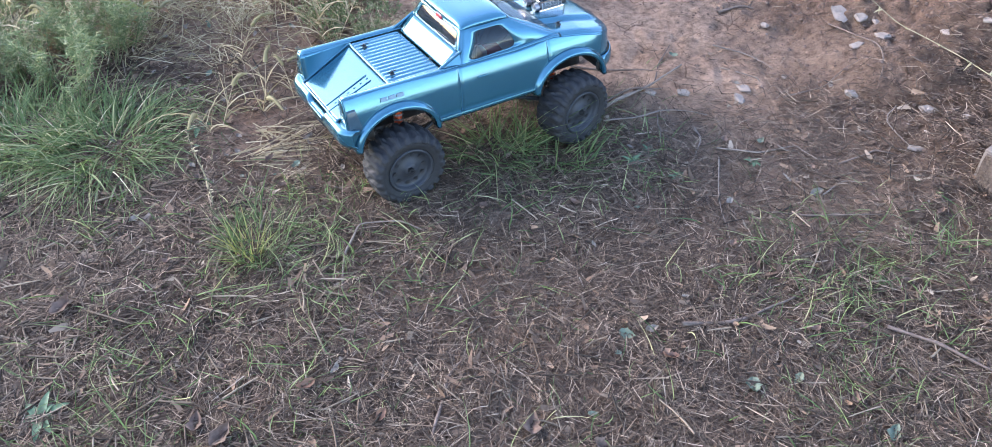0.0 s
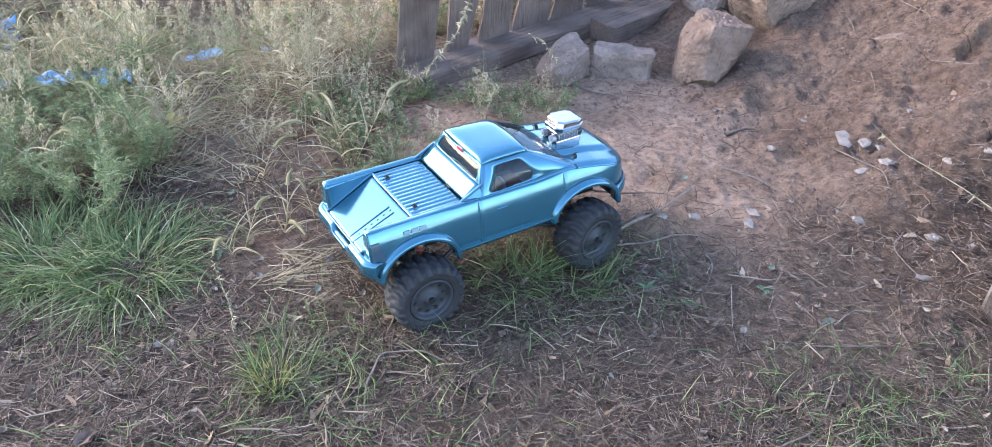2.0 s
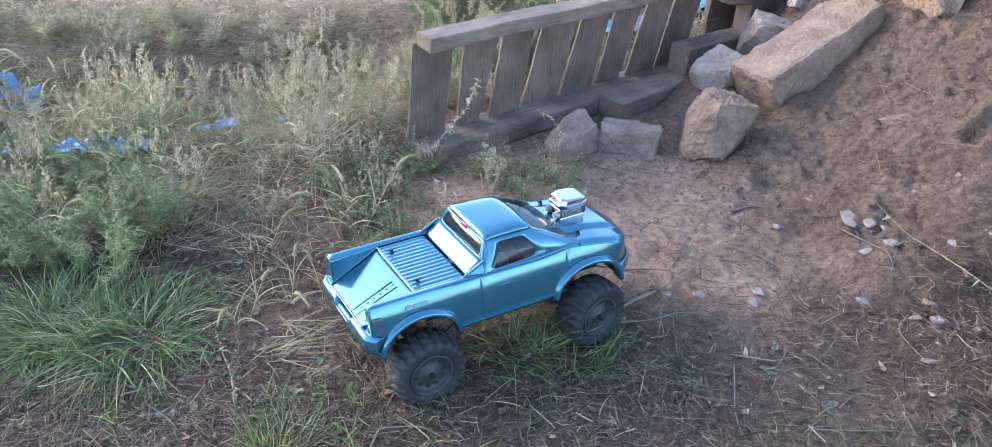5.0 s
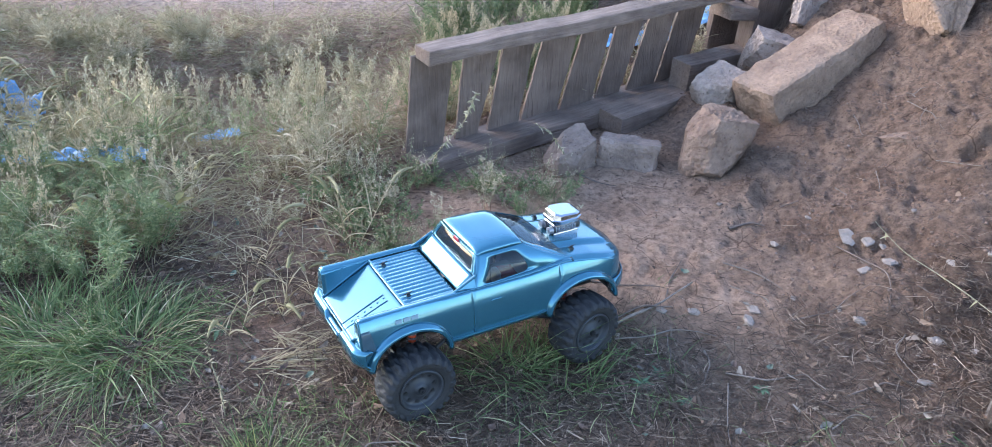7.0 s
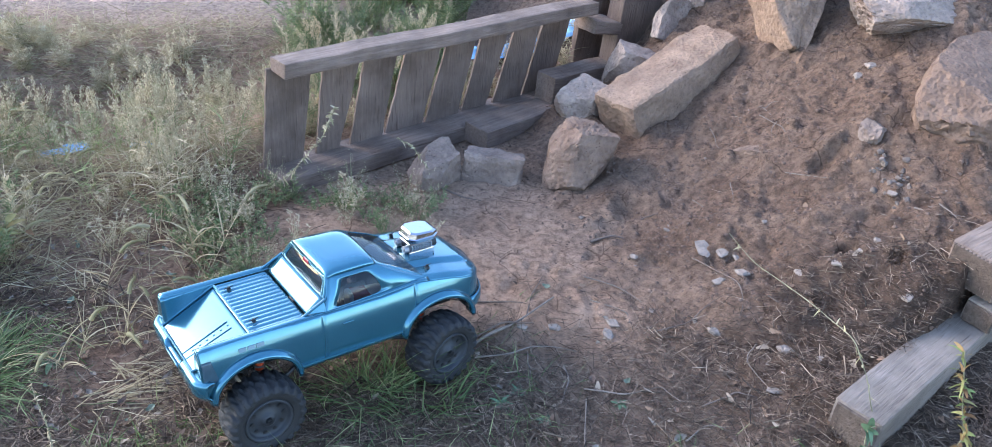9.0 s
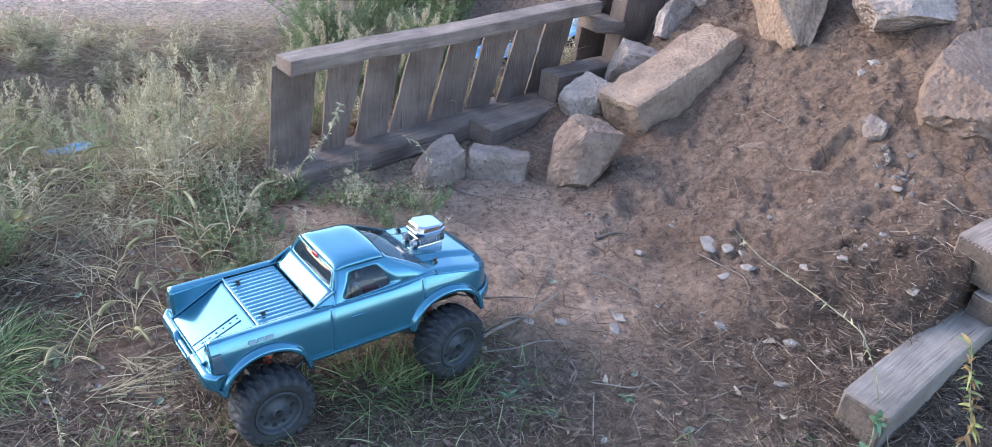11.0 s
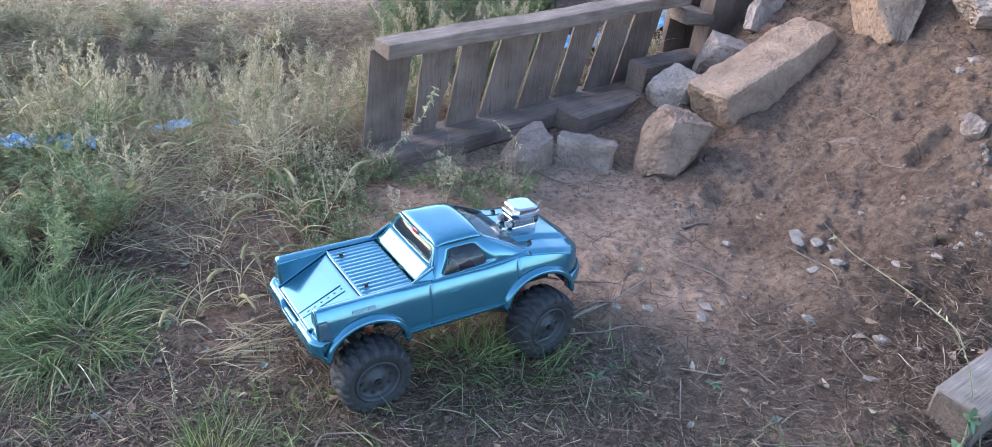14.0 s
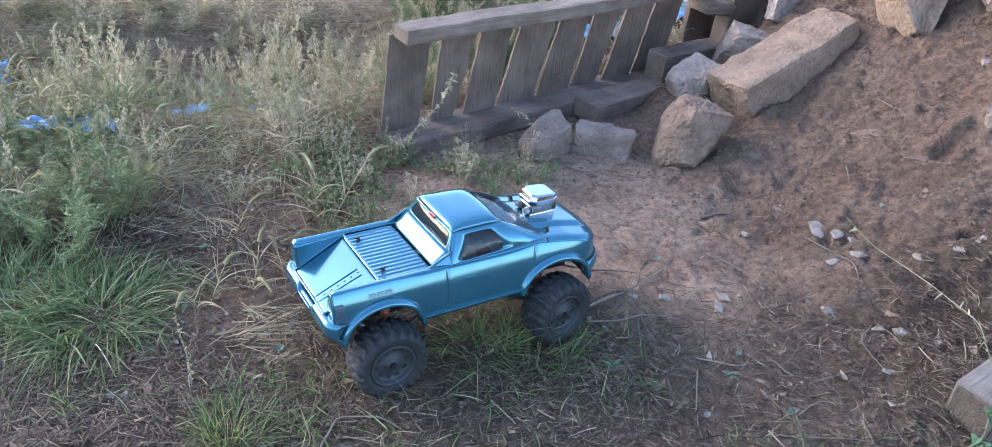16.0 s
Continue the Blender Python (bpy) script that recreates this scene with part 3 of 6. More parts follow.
def block_rock(name, at, size, turn, seed, mat, label):
    """A long quarried block with chipped edges."""
    bm = bmesh.new()
    box(bm, size, bevel=0.012, segs=2)
    bmesh.ops.subdivide_edges(bm, edges=bm.edges[:], cuts=5, use_grid_fill=True)
    bmesh.ops.subdivide_edges(bm, edges=[e for e in bm.edges if e.calc_length() > 0.012], cuts=3, use_grid_fill=True)
    off = Vector((seed, seed * 2.0, 1))
    for v in bm.verts:
        v.co += noise.noise_vector(v.co * 8 + off) * 0.013 + noise.noise_vector(v.co * 24 + off) * 0.005 + noise.noise_vector(v.co * 60 + off) * 0.0024 - v.co.normalized() * 0.006 * max(0.0, noise.noise(v.co * 45 + off) - 0.15)
    me = bpy.data.meshes.new(name)
    bm.to_mesh(me)
    bm.free()
    me.materials.append(mat)
    me.polygons.foreach_set("use_smooth", np.ones(len(me.polygons), bool))
    me.set_sharp_from_angle(angle=radians(40))
    ob = new(name, me)
    ob.matrix_world = pose(*at, *turn)
    return tagged(ob, label, "rock", "rocks of the bank")


block_rock("stone_slab", (0.592, 2.235, 0.178), (0.39, 0.15, 0.125), (-6, -20, 39), 3, TAN_ROCK, "long tan pitted stone block leaning up the bank")
rock("rock", (0.004, 1.95, 0.022), (0.112, 0.11, 0.10), (8, -8, 25), 4, GREY_ROCK, "grey angular stone beside the foot of the fence")
block_rock("rock", (0.142, 1.978, 0.030), (0.145, 0.085, 0.085), (-10, 2, -8), 5, GREY_ROCK, "pale grey flat-topped stone lying on bare soil")
rock("rock", (0.342, 1.965, 0.075), (0.15, 0.13, 0.165), (5, 10, 50), 6, BROWN_ROCK, "reddish brown rough stone standing on the slope", facets=12, sharp=0.82)
rock("rock", (0.372, 2.245, 0.10), (0.13, 0.11, 0.115), (12, -20, 30), 7, PALE_ROCK, "pale grey cracked stone beside a timber block")
rock("rock", (0.535, 2.390, 0.132), (0.17, 0.12, 0.14), (0, 15, 0), 8, PALE_ROCK, "pale stone wedged behind the long block")
rock("rock", (0.63, 2.52, 0.255), (0.115, 0.04, 0.135), (-25, 20, 20), 9, PALE_ROCK, "thin pale grey stone flake standing on edge", facets=6)
rock("rock", (0.70, 2.62, 0.28), (0.13, 0.10, 0.10), (0, 0, 60), 10, GREY_ROCK, "grey stone among the rocks of the bank")
wedge = block_rock("rock", (0.862, 2.338, 0.428), (0.30, 0.13, 0.36), (-34, 6, 8), 11, TAN_ROCK, "large tan wedge-shaped stone pointing down the bank")
for v in wedge.data.vertices:
    v.co.x *= 0.10 + 0.90 * min(1.0, max(0.0, v.co.z / 0.36 + 0.5)) ** 0.8
rock("rock", (1.12, 2.19, 0.435), (0.31, 0.19, 0.09), (-10, -6, 12), 12, PALE_ROCK, "broad flat pale stone bedded in the bank", facets=7)
rock("rock", (1.195, 1.91, 0.335), (0.35, 0.24, 0.155), (6, -10, 62), 23, EARTH_ROCK, "large brown boulder bedded in the bank", facets=14, sharp=0.92)
rock("rock", (0.733, 1.945, 0.141), (0.135, 0.070, 0.036), (6, -27, -52), 15, EARTH_ROCK, "smooth flat grey-brown stone almost buried in the bank", facets=5, sharp=0.9)
rock("rock", (0.955, 1.845, 0.255), (0.070, 0.055, 0.058), (10, 20, 40), 14, GREY_ROCK, "small grey angular stone in the loose soil", facets=8)


# ---- the toy truck ----
def paint_material():
    m, n, l, p = material("blue_metallic_paint", 0.4, 0.6, 0.45)
    v = coords(n, l, 1.0)
    flake = noise_node(n, l, v, 900.0, 2.0)
    soft = noise_node(n, l, v, 14.0, 4.0)
    col = ramp(n, l, flake, [(0.3, (0.036, 0.130, 0.182)), (0.7, (0.056, 0.182, 0.250))])
    dust = ramp(n, l, soft, [(0.4, (0.92, 0.94, 0.95)), (0.7, (1.05, 1.03, 1.02))])
    l.new(mixed(n, l, 1.0, col, dust, 'MULTIPLY'), p.inputs["Base Color"])
    l.new(ramp(n, l, noise_node(n, l, v, 35.0, 6.0, 0.7), [(0.35, (0.13, 0.13, 0.13)), (0.75, (0.21, 0.21, 0.21))]), p.inputs["Roughness"])
    return m


def glass_material(name, tint, see):
    """Thin tinted plastic: part clear, part glossy."""
    m, n, l, p = material(name, 0.06, spec=0.6)
    p.inputs["Base Color"].default_value = (*tint, 1)
    tr = n.new("ShaderNodeBsdfTransparent")
    tr.inputs["Color"].default_value = (*(0.75 + 0.5 * t for t in tint), 1)
    mx = n.new("ShaderNodeMixShader")
    mx.inputs[0].default_value = see
    l.new(p.outputs[0], mx.inputs[1])
    l.new(tr.outputs[0], mx.inputs[2])
    l.new(mx.outputs[0], n["Material Output"].inputs["Surface"])
    return m


PAINT = paint_material()
GLASS = glass_material("smoked_window", (0.015, 0.022, 0.028), 0.50)
DARK_GLASS = glass_material("dark_rear_window", (0.010, 0.018, 0.026), 0.10)
RUBBER = plain("tyre_rubber", (0.013, 0.0125, 0.013), 0.75, grain=0.3, size=120.0, bump=0.3)
RIM = plain("rim_grey_plastic", (0.022, 0.024, 0.028), 0.6, grain=0.2)
BLACK = plain("black_plastic", (0.012, 0.012, 0.013), 0.5, grain=0.2)
CHROME = plain("chrome_plastic", (0.42, 0.42, 0.44), 0.20, 1.0, grain=0.05)
SILVER = plain("silver_sticker", (0.115, 0.165, 0.20), 0.4, 0.4, grain=0.1)
RED = plain("red_lens", (0.26, 0.025, 0.035), 0.25, grain=0.1)
ORANGE = plain("orange_anodised", (0.65, 0.10, 0.03), 0.35, 0.4, grain=0.1)
SMOKE = plain("smoked_lens", (0.035, 0.065, 0.085), 0.2, grain=0.15)
WHITE = plain("white_label", (0.42, 0.41, 0.40), 0.5, grain=0.1)
STEEL = plain("dull_steel", (0.30, 0.30, 0.31), 0.4, 0.9, grain=0.15)

TRUCK = pose(-0.138, 1.253, -0.006, -3.2, 0.3, 35.6)
truck = root("toy_truck", TRUCK, "blue metallic radio-controlled toy pickup with big black tyres and chrome blower", "toy truck")
WB, TRACK, TYRE_R = 0.159, 0.110, 0.062
SILL = 0.107


def width_at(z):
    return float(np.interp(z, [0.10, 0.106, 0.112, 0.126, 0.14, 0.152, 0.162, 0.170, 0.178, 0.185, 0.19, 0.20], [0.094, 0.0972, 0.0990, 0.0992, 0.0985, 0.0973, 0.0957, 0.0936, 0.0910, 0.0883, 0.086, 0.080]))


def top_at(x):
    return float(np.interp(x, [-0.24, -0.05, 0.06, 0.10, 0.13, 0.19, 0.235, 0.275], [0.191, 0.1885, 0.187, 0.189, 0.190, 0.181, 0.171, 0.158]))


def low_at(x):
    z = SILL + (0.006 if x < -0.22 else 0.0) + (0.012 if x > 0.22 else 0.0)
    for c in (-WB, WB):
        u = (x - c) / 0.064
        if abs(u) < 1:
            z = max(z, SILL + 0.052 * math.sqrt(1 - u ** 2))
    return z


def plan(n_side=230, n_front=26):
    """Right half of the body's outline from above: x and the share of the half width."""
    out = [(-0.238 + 0.433 * i / n_side, 1.0) for i in range(n_side)]
    for k in range(n_front + 1):
        a = math.pi / 2 * k / n_front
        out.append((0.195 + 0.073 * math.sin(a) ** (2 / 2.6), max(0.0, math.cos(a)) ** (2 / 2.6)))
    return out


PLAN = plan()


def half_share(x):
    if x <= 0.195:
        return 1.0
    u = min(1.0, (x - 0.195) / 0.073)
    return max(0.0, 1 - u ** 2.6) ** (1 / 2.6)


def shell_mesh():
    """Sides and nose, wrapped round in one sheet with the wheel arches left open."""
    rows, ring = 22, PLAN + [(x, -s) for x, s in PLAN[-2::-1]]
    verts = []
    for i in range(rows + 1):
        v = i / rows
        for x, s in ring:
            lo = low_at(x) if abs(s) > 0.97 else 0.116
            hi = top_at(x)
            z = lo + (hi - lo) * v
            tuck = 0.012 * max(0, (x - 0.2) / 0.07) * (max(0.0, 0.145 - z) / 0.03 + max(0.0, z - 0.15) / 0.02) * 0.5
            y = -width_at(z) * s
            if x < 0.05:       # the crease above the sill and the door seam
                y *= 1 - 0.012 * math.exp(-((z - 0.118) / 0.004) ** 2)
            if -0.001 > s or s > 0.9:
                for seam in (-0.046, 0.118):
                    y *= 1 - 0.022 * math.exp(-((x - seam) / 0.0022) ** 2)
            verts.append((x - tuck * (1 - abs(s)) , y, z))
    me = grid_mesh("shell", verts, rows + 1, len(ring), PAINT)
    return me


body = part("body", shell_mesh(), PAINT, truck, "light blue metallic plastic body shell")
solid = body.modifiers.new("thickness", 'SOLIDIFY')
solid.thickness, solid.offset = 0.0016, 0.0


def sheet(name, fn, nu, nv, mat, parent, label="", thick=0.0015):
    """A curved panel: fn(u, v) gives a point for u and v from 0 to 1."""
    verts = [fn(i / nu, j / nv) for j in range(nv + 1) for i in range(nu + 1)]
    ob = part(name, grid_mesh(name, verts, nv + 1, nu + 1, mat), mat, parent, label)
    if thick:
        s = ob.modifiers.new("thickness", 'SOLIDIFY')
        s.thickness, s.offset = thick, 0.0
    return ob


def hood_fn(u, v):
    x = 0.085 + (0.2672 - 0.085) * u
    w = width_at(top_at(x)) * half_share(x)
    y = -w + 2 * w * v
    k = 1 - (y / max(w, 1e-4)) ** 2
    dome = 0.0055 * float(smooth(0.050, 0.040, abs(y))) * float(smooth(0.262, 0.235, x))
    edge = 0.004 * float(smooth(0.0, 0.25, k))
    return (x, y, top_at(x) + 0.004 * k + dome + edge * float(smooth(0.267, 0.25, x)))


sheet("hood", hood_fn, 40, 44, PAINT, truck)


def bilinear(c, u, v, bulge):
    a, b, d, e = (Vector(q) for q in c)      # bottom start, bottom end, top end, top start
    p = (a * (1 - u) + b * u) * (1 - v) + (e * (1 - u) + d * u) * v
    nrm = (b - a).cross(e - a).normalized()
    return p + nrm * bulge * (1 - (2 * u - 1) ** 2) * (1 - (2 * v - 1) ** 2) * 2


def window_panel(name, c, hole, bulge, parent, pane_label="", glass=GLASS):
    """A panel with a rounded opening, and the pane set into it."""
    u0, u1, v0, v1 = hole[:4]
    shear = hole[4] if len(hole) > 4 else 0.0
    n = 64
    outer, inner = [], []
    for k in range(n):
        q = k / n * 4
        e, f = int(q), q - int(q)
        ox, oy = ((f, 0), (1, f), (1 - f, 1), (0, 1 - f))[e]
        outer.append((ox, oy))
        dx, dy = 2 * ox - 1, 2 * oy - 1
        r = (abs(dx) ** 7 + abs(dy) ** 7) ** (-1 / 7)
        iu, iv = (u0 + u1) / 2 + dx * r * (u1 - u0) / 2, (v0 + v1) / 2 + dy * r * (v1 - v0) / 2
        inner.append((iu + shear * (iv - 0.5), iv))
    verts, faces = [], []
    steps = 3
    for j in range(steps + 1):
        for (ou, ov), (iu, iv) in zip(outer, inner):
            f = j / steps
            verts.append(bilinear(c, ou + (iu - ou) * f, ov + (iv - ov) * f, bulge))
    me = grid_mesh(name, verts, steps + 1, n, PAINT, True, True)
    pan = part(name, me, PAINT, parent)
    s = pan.modifiers.new("thickness", 'SOLIDIFY')
    s.thickness, s.offset = 0.0016, -1.0
    bm = bmesh.new()
    mid = ((u0 + u1) / 2, (v0 + v1) / 2)
    rings = []
    nrm = (Vector(c[1]) - Vector(c[0])).cross(Vector(c[3]) - Vector(c[0])).normalized()
    for f in (1.02, 0.66, 0.33):
        rings.append([bm.verts.new(bilinear(c, mid[0] + (iu - mid[0]) * f, mid[1] + (iv - mid[1]) * f, bulge) - nrm * 0.0011) for iu, iv in inner])
    for a, b in zip(rings, rings[1:]):
        for k in range(n):
            bm.faces.new((a[k], a[(k + 1) % n], b[(k + 1) % n], b[k]))
    bm.faces.new(rings[-1])
    part("pane", bm, glass, pan, pane_label, True)
    return pan


ROOF = dict(rr=(-0.027, -0.064, 0.2355), fr=(0.060, -0.061, 0.2335), fl=(0.060, 0.061, 0.2335), rl=(-0.027, 0.064, 0.2355))
BELT = dict(rr=(-0.043, -0.0865, 0.187), fr=(0.146, -0.0800, 0.1905), fl=(0.146, 0.0800, 0.1905), rl=(-0.043, 0.0865, 0.187))
window_panel("cab_side", (BELT["rr"], BELT["fr"], ROOF["fr"], ROOF["rr"]), (0.17, 0.64, 0.07, 0.86, 0.18), 0.0030, truck, "smoked side window")
window_panel("cab_side", (BELT["fl"], BELT["rl"], ROOF["rl"], ROOF["fl"]), (0.36, 0.83, 0.07, 0.86, -0.18), 0.0030, truck, "smoked side window")
window_panel("windscreen_frame", (BELT["fr"], BELT["fl"], ROOF["fl"], ROOF["fr"]), (0.05, 0.95, 0.02, 0.94), 0.006, truck, "smoked windscreen")
def belt_ledge(u, v, s):
    """The narrow shoulder between the cab's side and the body's upper edge."""
    x = -0.044 + 0.190 * u
    y0, z0 = 0.0865 - 0.0065 * u - 0.0012, 0.187 + 0.0035 * u + 0.001
    y1, z1 = width_at(top_at(x)) + 0.0004, top_at(x) + 0.0002
    return (x, s * (y0 + (y1 - y0) * v), z0 + (z1 - z0) * v + 0.0012 * math.sin(math.pi * v))


for side in (-1, 1):
    sheet("belt_ledge", lambda u, v, side=side: belt_ledge(u, v, side), 24, 4, PAINT, truck)
REAR_MID = dict(r=(-0.0395, -0.078, 0.2075), l=(-0.0395, 0.078, 0.2075))
window_panel("rear_window_frame", (REAR_MID["l"], REAR_MID["r"], ROOF["rr"], ROOF["rl"]), (0.07, 0.93, 0.08, 0.86), 0.001, truck, "dark smoked rear window", DARK_GLASS)


def roof_fn(u, v):
    c = (ROOF["rr"], ROOF["fr"], ROOF["fl"], ROOF["rl"])
    a, b, d, e = (Vector(q) for q in c)
    p = (a * (1 - u) + b * u) * (1 - v) + (e * (1 - u) + d * u) * v
    ku, kv = 1 - (2 * u - 1) ** 4, 1 - (2 * v - 1) ** 4
    p.z += 0.0100 * min(ku, 1) ** 0.5 * min(kv, 1) ** 0.5
    p.x += 0.008 * (u - 0.35) * (1 - (2 * v - 1) ** 2)
    return p


sheet("roof", roof_fn, 24, 24, PAINT, truck)
# slanted deck behind the cab with its two side braces
sheet("rear_deck", lambda u, v: (-0.0395 - 0.026 * u, -0.078 + 0.156 * v, 0.2075 - 0.0215 * u), 6, 12, PAINT, truck, "slanted glossy panel under the rear window")
for s in (-1, 1):
    bm = bmesh.new()
    pts = [(-0.036, 0.079 * s, 0.209), (-0.076, 0.079 * s, 0.188), (-0.036, 0.0835 * s, 0.187)]
    tube(bm, pts[0], pts[1], 0.0022)
    tube(bm, pts[1], pts[2], 0.0018)
    part("brace", bm, PAINT, truck)
    q = [(-0.0395, 0.078 * s, 0.2075), (-0.068, 0.078 * s, 0.186), (-0.040, 0.0868 * s, 0.186), (-0.038, 0.0835 * s, 0.196)]
    bm = bmesh.new()
    a, b, c, d = (bm.verts.new(v) for v in q)
    bm.faces.new((a, b, c))
    bm.faces.new((a, c, d))
    gus = part("gusset", bm, PAINT, truck)
    gus.modifiers.new("thickness", 'SOLIDIFY').thickness = 0.0015
bm = bmesh.new()
box(bm, (0.006, 0.017, 0.0065), pose(-0.0285, 0.0, 0.2335, 0, 18, 0), 0.0018)
part("brake_light", bm, RED, truck, "small red brake light above the rear window")

# load bed: rails, ribbed cover, and the sloping tail
for s in (-1, 1):
    sheet("bed_rail", lambda u, v, s=s: (-0.238 + 0.196 * u, s * (0.0865 - 0.012 * v), 0.1905 - 0.0015 * u + 0.0012 * math.sin(math.pi * v) - 0.002 * v), 24, 5, PAINT, truck)
    sheet("bed_wall", lambda u, v, s=s: (-0.238 + 0.083 * u, s * (0.0745 - 0.010 * v * (1 - u)), 0.1885 - v * (0.045 * (1 - u) + 0.004)), 14, 8, PAINT, truck)


def bed_fn(u, v):
    x, y = -0.156 + 0.088 * u, -0.0745 + 0.149 * v
    rib = 0.0012 * (0.5 + 0.5 * math.cos(2 * math.pi * y / 0.0102)) ** 0.7
    return (x, y, 0.1845 + rib * float(smooth(0, 0.04, u)) * float(smooth(1, 0.96, u)))


sheet("bed_cover", bed_fn, 20, 140, PAINT, truck, "ribbed blue bed cover")
sheet("tail_panel", lambda u, v: (-0.244 + 0.088 * u, (-0.0745 + 0.149 * v) * (0.90 + 0.10 * u), 0.1440 + 0.0405 * u - 0.0015 * math.sin(math.pi * v) ** 0.5), 16, 20, PAINT, truck, "sloping blue tail panel")
bm = bmesh.new()
tube(bm, (-0.156, -0.0745, 0.186), (-0.156, 0.0745, 0.186), 0.0024)
for s in (-1, 1):
    tube(bm, (-0.158, 0.0735 * s, 0.186), (-0.243, 0.0665 * s, 0.1460), 0.0018)
    tube(bm, (-0.200, 0.0725 * s, 0.1655), (-0.204, 0.0745 * s, 0.187), 0.0016)
tube(bm, (-0.2435, -0.066, 0.1452), (-0.2435, 0.066, 0.1452), 0.0018)
tube(bm, (-0.170, -0.036, 0.1785), (-0.242, -0.033, 0.1447), 0.0007)
tube(bm, (-0.170, -0.018, 0.1785), (-0.242, -0.018, 0.1447), 0.0007)
part("bed_trim", bm, PAINT, truck)
bm = bmesh.new()
for k in range(6):
    x = -0.226 + 0.011 * k
    bmesh.ops.create_uvsphere(bm, u_segments=10, v_segments=6, radius=1.0, matrix=Matrix.Translation((x, -0.026, 0.1432 + 0.0405 * (x + 0.244) / 0.088)) @ Matrix.Diagonal((0.0034, 0.0015, 0.0008, 1)))
part("embossing", bm, PAINT, truck, "", True)
for x, y in ((-0.140, 0.050), (-0.140, -0.050), (0.158, 0.060), (0.158, -0.060)):
    z = 0.186 if x < 0 else 0.194
    bm = bmesh.new()
    tube(bm, (x, y, z - 0.01), (x, y, z + 0.006), 0.0020)
    tube(bm, (x - 0.007, y, z + 0.004), (x + 0.008, y + 0.003, z + 0.004), 0.0009, n=6)
    tube(bm, (x - 0.003, y, z), (x + 0.003, y, z + 0.0), 0.003, n=12)
    part("body_pin", bm, BLACK, truck, "black body post with clip")


# bumpers, lamps, grille
def rear_bumper():
    bm = bmesh.new()
    sec = [(-0.236, 0.112), (-0.246, 0.113), (-0.2515, 0.121), (-0.2525, 0.134), (-0.2525, 0.138), (-0.250, 0.1425), (-0.246, 0.1445), (-0.238, 0.1455)]
    prev = None
    for k in range(65):
        y = -0.107 + 0.214 * k / 64
        dip = 0.010 * float(smooth(0.034, 0.024, abs(y)))
        curl = 0.016 * max(0, (abs(y) - 0.082) / 0.025) ** 2
        row = [bm.verts.new((x + curl, y, z - (dip if z > 0.135 else 0))) for x, z in sec]
        if prev:
            for a in range(len(sec) - 1):
                bm.faces.new((prev[a], prev[a + 1], row[a + 1], row[a]))
        prev = row
    return bm


ob = part("rear_bumper", rear_bumper(), PAINT, truck, "", True)
ob.modifiers.new("thickness", 'SOLIDIFY').thickness = 0.002


def front_bumper(u, v):
    ring = [(x, s) for x, s in PLAN if x > 0.212]
    full = ring + [(x, -s) for x, s in ring[-2::-1]]
    k = min(len(full) - 1, int(round(u * (len(full) - 1))))
    x, s = full[k]
    bow = math.sin(math.pi * v) ** 0.6 * 0.007
    return (x + bow * (1 - abs(s)) + 0.004, -(0.101 + bow * 0.6) * s, 0.112 + 0.024 * v)


sheet("front_bumper", front_bumper, 30, 8, PAINT, truck)
bm = bmesh.new()
box(bm, (0.006, 0.074, 0.022), pose(0.2685, 0, 0.147, 0, -6, 0), 0.002)
grille = part("grille", bm, BLACK, truck, "black grille with blue crossbars")
bm = bmesh.new()
box(bm, (0.004, 0.078, 0.0035), pose(0.2715, 0, 0.147), 0.001)
box(bm, (0.004, 0.0045, 0.024), pose(0.2717, 0, 0.147), 0.001)
part("crossbar", bm, PAINT, grille)
for s in (-1, 1):
    bm = bmesh.new()
    box(bm, (0.026, 0.018, 0.014), pose(0.2435, 0.067 * s, 0.1475, 0, 0, -48 * s), 0.004)
    part("headlight", bm, SMOKE, truck, "smoked headlight")
    sheet("tail_light", lambda u, v, s=s: (-0.2375 + (0.024 - 0.010 * v) * u, s * (width_at(0.134 + 0.040 * v) + 0.0008), 0.134 + 0.040 * v), 8, 10, SMOKE, truck, "flush dark smoked tail light", 0.0014)
    bm = bmesh.new()
    box(bm, (0.019, 0.003, 0.0032), pose(-0.008, 0.0968 * s, 0.166, 10 * s), 0.001)
    part("door_handle", bm, PAINT, truck)
    def corner(u, v, s=s):
        z = 0.112 + 0.0775 * v
        inner = 0.0745 - 0.010 * min(1.0, (0.1895 - z) / 0.049)
        return (-0.2385, s * (inner + (width_at(z) - 0.0005 - inner) * u), z)
    sheet("tail_corner", corner, 4, 10, PAINT, truck)
    # rocker strip
    bm = bmesh.new()
    box(bm, (0.186, 0.004, 0.004), pose(0.0, 0.1005 * s, 0.1145), 0.0016)
    part("rocker_strip", bm, PAINT, truck)
    # badge bars in place of lettering
    for k, wdt in enumerate((0.011, 0.011, 0.012)):
        bm = bmesh.new()
        box(bm, (wdt, 0.0012, 0.0062), pose(-0.176 + 0.0135 * k, 0.0935 * s, 0.1755, 22 * s), 0.0003)
        part("badge", bm, SILVER, truck)
    for k in range(2):
        bm = bmesh.new()
        box(bm, (0.018, 0.0010, 0.0026), pose(0.086, 0.0989 * s, 0.1285 - 0.0042 * k, 1.5 * s), 0.0003)
        part("badge", bm, SILVER, truck)


